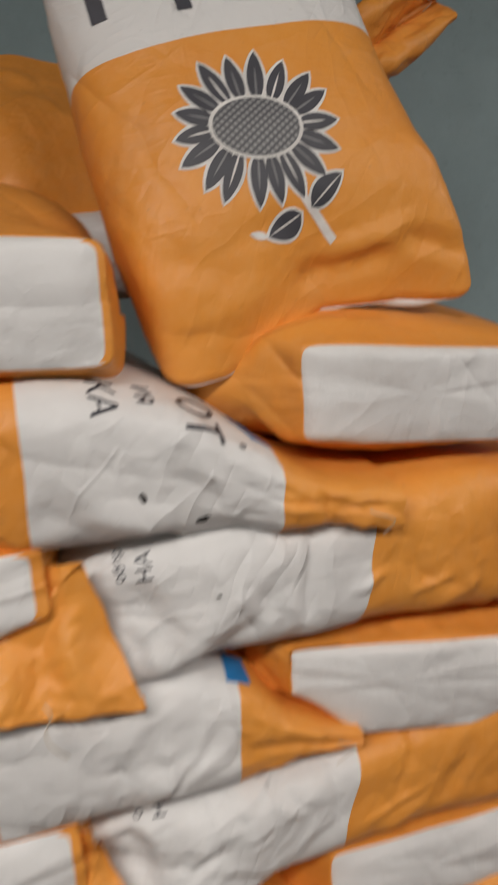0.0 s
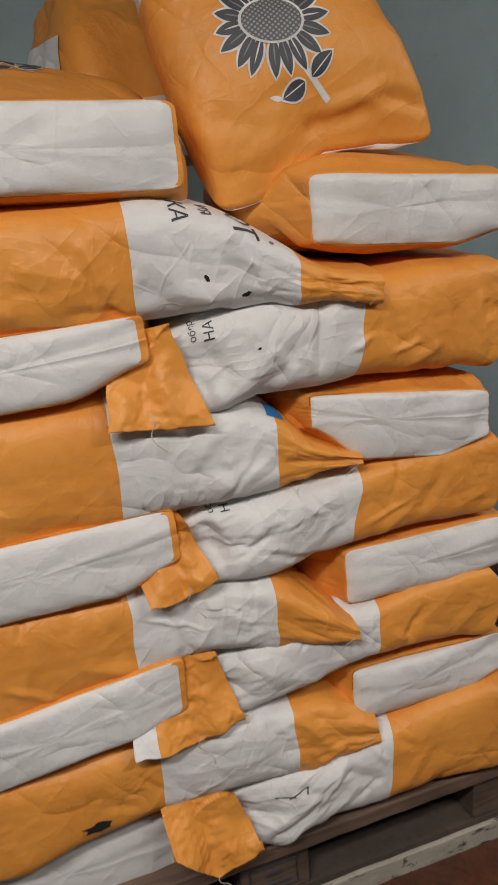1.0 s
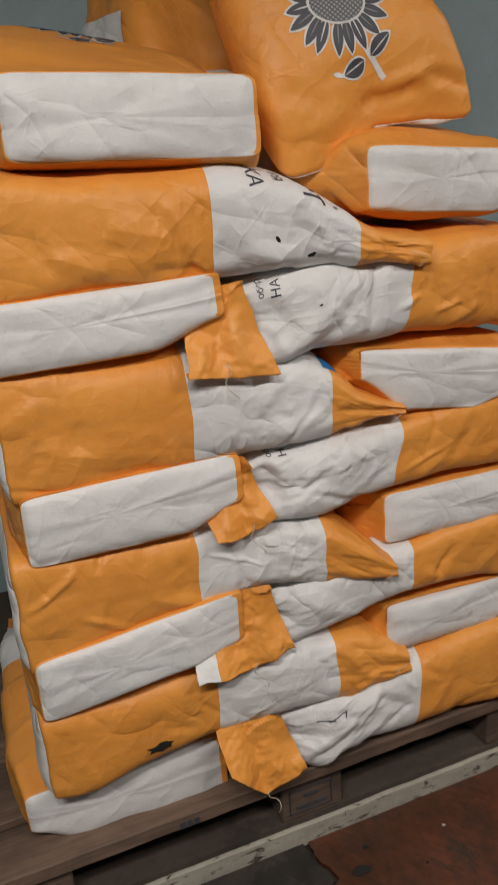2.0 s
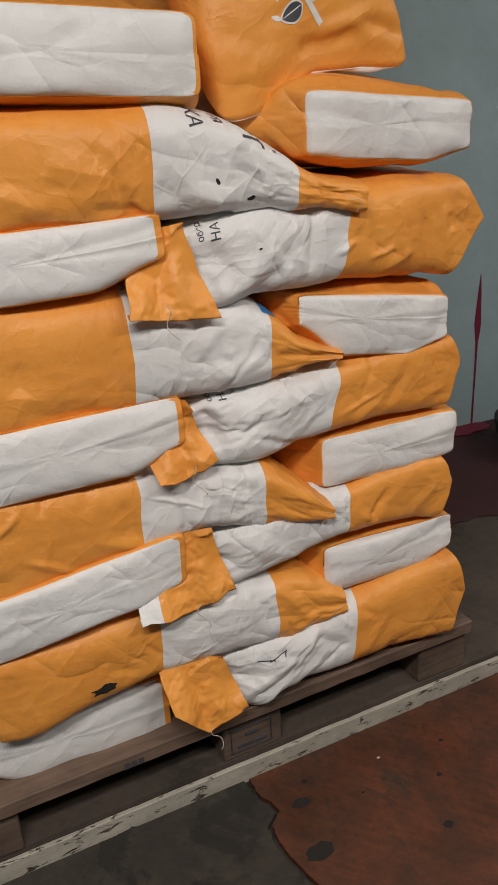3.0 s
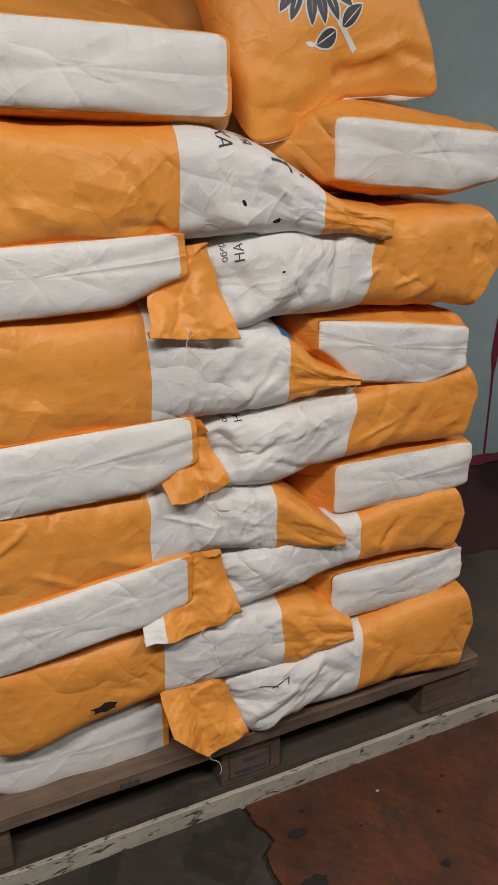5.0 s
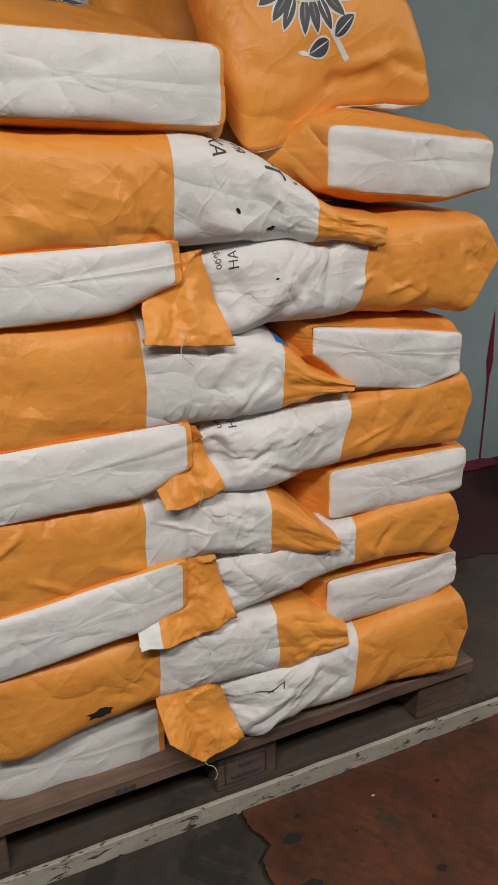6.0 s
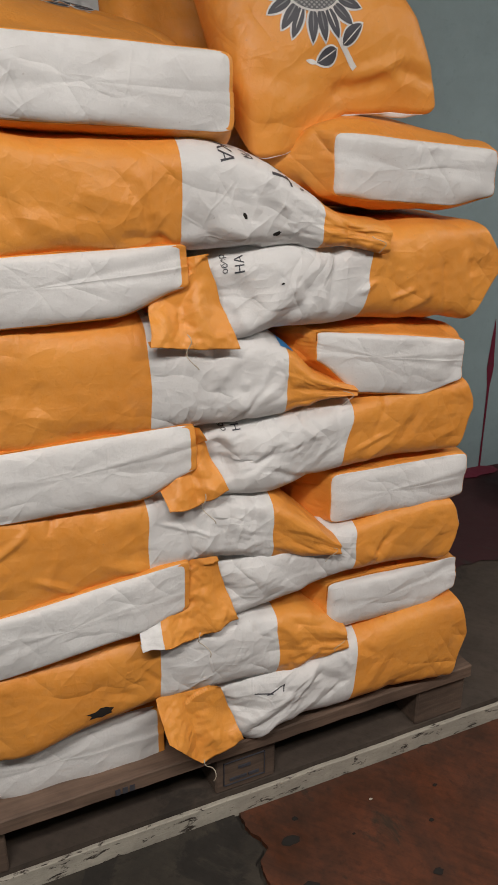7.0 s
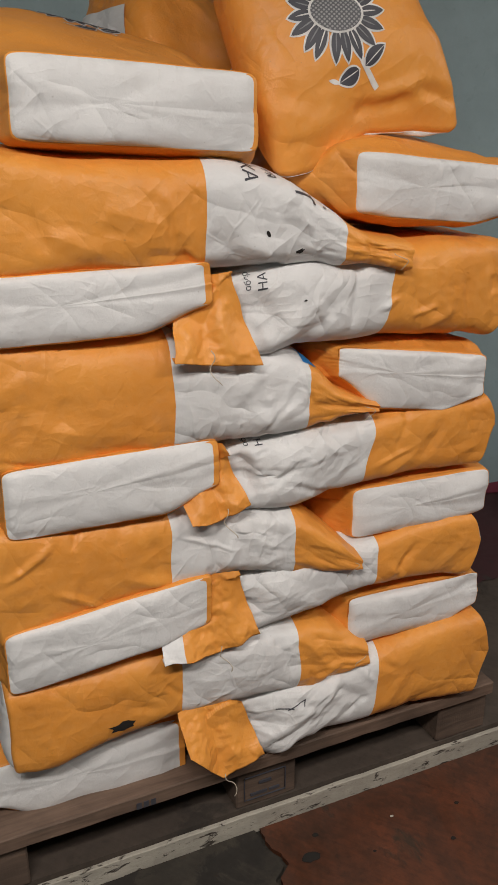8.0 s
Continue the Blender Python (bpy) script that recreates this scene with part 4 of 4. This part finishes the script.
# ---- printing on the paper, laid on the sacks' surface ----
def laid_on(bm, tree, origin, u, v, toward, lift, fine=0.012):
    """Puts a flat bmesh (x along u, y along v) on a sack's surface, looking along -toward."""
    bmesh.ops.triangulate(bm, faces=bm.faces[:])
    for _ in range(3):
        long = [e for e in bm.edges if e.calc_length() > fine]
        if not long:
            break
        bmesh.ops.subdivide_edges(bm, edges=long, cuts=1)
        bmesh.ops.triangulate(bm, faces=[f for f in bm.faces if len(f.verts) > 3])
    lost = []
    for w in bm.verts:
        p = origin + u * w.co.x + v * w.co.y
        hit, no, _, _ = tree.ray_cast(p + toward * 0.25, -toward, 0.6)
        if hit is None:
            lost.append(w)
        else:
            w.co = hit + no * lift if no.dot(toward) > 0 else hit - no * lift
    bmesh.ops.delete(bm, geom=lost, context="VERTS")
    for f in bm.faces:
        if f.normal.dot(toward) < 0:
            f.normal_flip()
    return bm


def outline(points):
    bm = bmesh.new()
    bm.faces.new([bm.verts.new((x, y, 0)) for x, y in points])
    return bm


def printed(name, bm, sackset, origin, u, v, toward, material, lift, label="", under=None):
    thing, body, _ = sackset
    tree = surface_of(body)
    bm = laid_on(bm, tree, Vector(origin), Vector(u), Vector(v), Vector(toward).normalized(), lift)
    bmesh.ops.translate(bm, verts=bm.verts[:], vec=-thing.location)
    return part(name, bm, material, under or thing, label)


def lettering(text, size):
    cu = bpy.data.curves.new("lettering", "FONT")
    cu.body, cu.size, cu.offset = text, size, size * 0.006
    ob = new("lettering", cu)
    bpy.context.view_layer.update()
    me = bpy.data.meshes.new_from_object(ob.evaluated_get(bpy.context.evaluated_depsgraph_get()))
    bm = bmesh.new()
    bm.from_mesh(me)
    bpy.data.objects.remove(ob)
    bpy.data.meshes.remove(me)
    return bm


def leaf(x0, y0, x1, y1, half, bend=0.0, grow=0.0, n=9):
    """A pointed leaf from one point to another."""
    dx, dy = x1 - x0, y1 - y0
    ln = math.hypot(dx, dy)
    dx, dy = dx / ln, dy / ln
    up, down = [], []
    for i in range(n + 1):
        t = i / n
        wv = (half + grow) * math.sin(math.pi * min(1, t ** 0.85)) ** 0.75 if 0 < i < n else 0
        c = bend * math.sin(math.pi * t)
        d = -grow + t * (ln + 2.4 * grow)
        up.append((x0 + dx * d - dy * (c + wv), y0 + dy * d + dx * (c + wv)))
        if 0 < i < n:
            down.append((x0 + dx * d - dy * (c - wv), y0 + dy * d + dx * (c - wv)))
    return up + down[::-1]


def oval(cx, cy, a, b, turn=0.0, n=40, rough=0.0, seed=0):
    rng = random.Random(seed)
    pts = []
    for i in range(n):
        t = 2 * math.pi * i / n
        k = 1 + rough * (rng.random() - 0.5)
        x, y = a * k * math.cos(t), b * k * math.sin(t)
        pts.append((cx + x * math.cos(turn) - y * math.sin(turn), cy + x * math.sin(turn) + y * math.cos(turn)))
    return pts


def flower(sackset, origin, u, v, toward, k=1.0):
    """The sunflower: white underlay, dark petals with a pale vein, a grey seed head, a stem with two leaves."""
    def put(name, pts, material, lift, label="", under=None):
        return printed(name, outline([(x * k, y * k) for x, y in pts]), sackset, origin, u, v, toward, material, lift, label, under)
    whole = put("sunflower_print", oval(0, 0, 0.0495, 0.0325, -0.18), WHITE_INK, 0.0021, "printed grey and white sunflower")
    rng = random.Random(5)
    stalk = [(0.018, -0.055), (0.024, -0.05), (0.064, -0.117), (0.056, -0.122)]
    put("flower_stem", stalk, WHITE_INK, 0.0009, under=whole)
    for (x0, y0, x1, y1, hw) in ((0.040, -0.085, 0.079, -0.06, 0.011), (0.028, -0.088, -0.012, -0.104, 0.012)):
        put("flower_leaf", leaf(x0, y0, x1, y1, hw, 0.002, 0.0028), WHITE_INK, 0.0009, under=whole)
        put("flower_leaf", leaf(x0, y0, x1, y1, hw, 0.002), INK, 0.0014, under=whole)
        put("leaf_vein", leaf(x0, y0, x1, y1, 0.0009), WHITE_INK, 0.0018, under=whole)
    put("flower_leaf", leaf(-0.012, -0.104, -0.032, -0.098, 0.004), WHITE_INK, 0.0009, under=whole)
    for i in range(18):
        a = 2 * math.pi * (i + 0.3) / 18 + rng.uniform(-0.05, 0.05)
        ca, sa = math.cos(a), math.sin(a)
        rx, ry = 0.088 + rng.uniform(-0.006, 0.004), 0.082 + rng.uniform(-0.006, 0.004)
        c, d = math.cos(-0.18), math.sin(-0.18)
        x0, y0 = 0.043 * ca * c - 0.026 * sa * d, 0.043 * ca * d + 0.026 * sa * c
        x1, y1 = rx * ca * c - ry * sa * d, rx * ca * d + ry * sa * c
        hw = 0.0098
        put("petal", leaf(x0, y0, x1, y1, hw, 0.0, 0.0026), WHITE_INK, 0.0007, under=whole)
        put("petal", leaf(x0, y0, x1, y1, hw * 0.9, 0.0), INK, 0.0013, under=whole)
        put("petal_vein", leaf(x0, y0, x0 + (x1 - x0) * 0.7, y0 + (y1 - y0) * 0.7, 0.0012), GREY_INK if i % 3 else WHITE_INK, 0.0017, under=whole)
    put("seed_head", oval(0, 0, 0.0455, 0.0292, -0.18), SEEDS, 0.0026, "grey hatched seed head of the print", under=whole)


flower(R["lean"], LP + LW * -0.011 + LS * 0.182, LW, LS, LH)
flower(R["top"], (0.335, 0.31, 1.6), (1, 0, 0), (0, 1, 0), (0, -0.3, 0.95), 0.95)
for w0, s0 in ((-0.13, 0.345), (-0.045, 0.332), (0.01, 0.342), (0.09, 0.345)):
    printed("print_bar", outline([(-0.008, -0.012), (0.008, -0.012), (0.008, 0.03), (-0.008, 0.03)]), R["lean"], LP + LW * w0 + LS * s0, LW, LS, LH, INK, 0.0009)
printed("white_patch", outline([(-0.1, -0.08), (0.14, -0.08), (0.14, 0.03), (-0.1, 0.03)]), R["back"], (0.43, 0.5, 1.64), (-0.3, 0.95, 0), (0, 0.37, 0.93), (-0.955, -0.277, 0.11), WHITE, 0.004, "white glued paper patch")

# lettering on the white bands
DOWN = Vector((0, -0.62, -0.78))
for text, size, x, z, run in (("КА", 0.036, 0.528, 1.352, 0.05), ("ИЯ", 0.024, 0.573, 1.372, 0.035), ("ОТ", 0.052, 0.615, 1.33, 0.06)):
    printed("lettering", lettering(text, size), R["l8"], Vector((x, -0.03, z)) - DOWN * run, DOWN, (1, 0, 0), (0, -0.7, 0.72), INK, 0.0008)
printed("lettering", outline(oval(0, 0, 0.004, 0.004, 0, 14)), R["l8"], Vector((0.672, -0.03, 1.315)), DOWN, (1, 0, 0), (0, -0.7, 0.72), GREY_INK, 0.0008)
printed("blue_mark", outline([(-0.03, -0.012), (0.03, -0.012), (0.03, 0.02), (-0.03, 0.02)]), R["l8"], (0.70, 0.01, 1.34), DOWN, (1, 0, 0), (0.4, -0.5, 1), BLUE_INK, 0.0008, "blue printed block")
printed("blue_mark", outline([(-0.03, -0.02), (0.02, -0.02), (0.02, 0.016), (-0.03, 0.016)]), R["l6"], (0.675, 0.01, 1.06), (0, -1, 0), (1, 0, 0), (0.4, -0.5, 1), BLUE_INK, 0.0008, "blue printed block")
for key, z in (("r7", 1.206), ("r5", 0.926)):
    printed("lettering", lettering("обер", 0.015), R[key], (0.552, -0.05, z), (0, 0.3, 0.95), (-0.95, 0, 0), (0, -1, 0.45), INK, 0.0008)
    printed("lettering", lettering("НА", 0.022), R[key], (0.578, -0.05, z - 0.004), (0, 0.3, 0.95), (-0.95, 0, 0), (0, -1, 0.45), INK, 0.0008)
for x, z, a, b in ((0.57, 1.295, 0.0028, 0.006), (0.628, 1.266, 0.007, 0.003), (0.64, 1.182, 0.003, 0.0016)):
    key = "l8" if z > 1.2 else "r7"
    printed("tear", outline(oval(0, 0, a, b, 0.3, 12, 0.5, int(x * 99))), R[key], (x, -0.1, z), (1, 0, 0), (0, 0, 1), (0, -1, 0.2), DIRT, 0.0008, "small dark tear in the paper")
printed("dirt_smear", outline(oval(0, 0, 0.026, 0.010, 0.1, 16, 0.7, 3)), R["l2"], (0.285, -0.1, 0.39), (1, 0, 0), (0, 0, 1), (0, -1, 0.1), DIRT, 0.0008, "dried dirt")
for pts in ([(-0.03, 0.006), (0.008, 0.0), (0.008, 0.0026), (-0.03, 0.0085)], [(-0.004, -0.002), (0.034, 0.016), (0.034, 0.0185), (-0.004, 0.0008)], [(0.029, 0.002), (0.0315, 0.002), (0.0345, 0.0185), (0.032, 0.0185)]):
    printed("print_bar", outline(pts), R["r1"], (0.632, -0.1, 0.335), (1, 0, 0), (0, 0, 1), (0, -1, 0.2), INK, 0.0008)
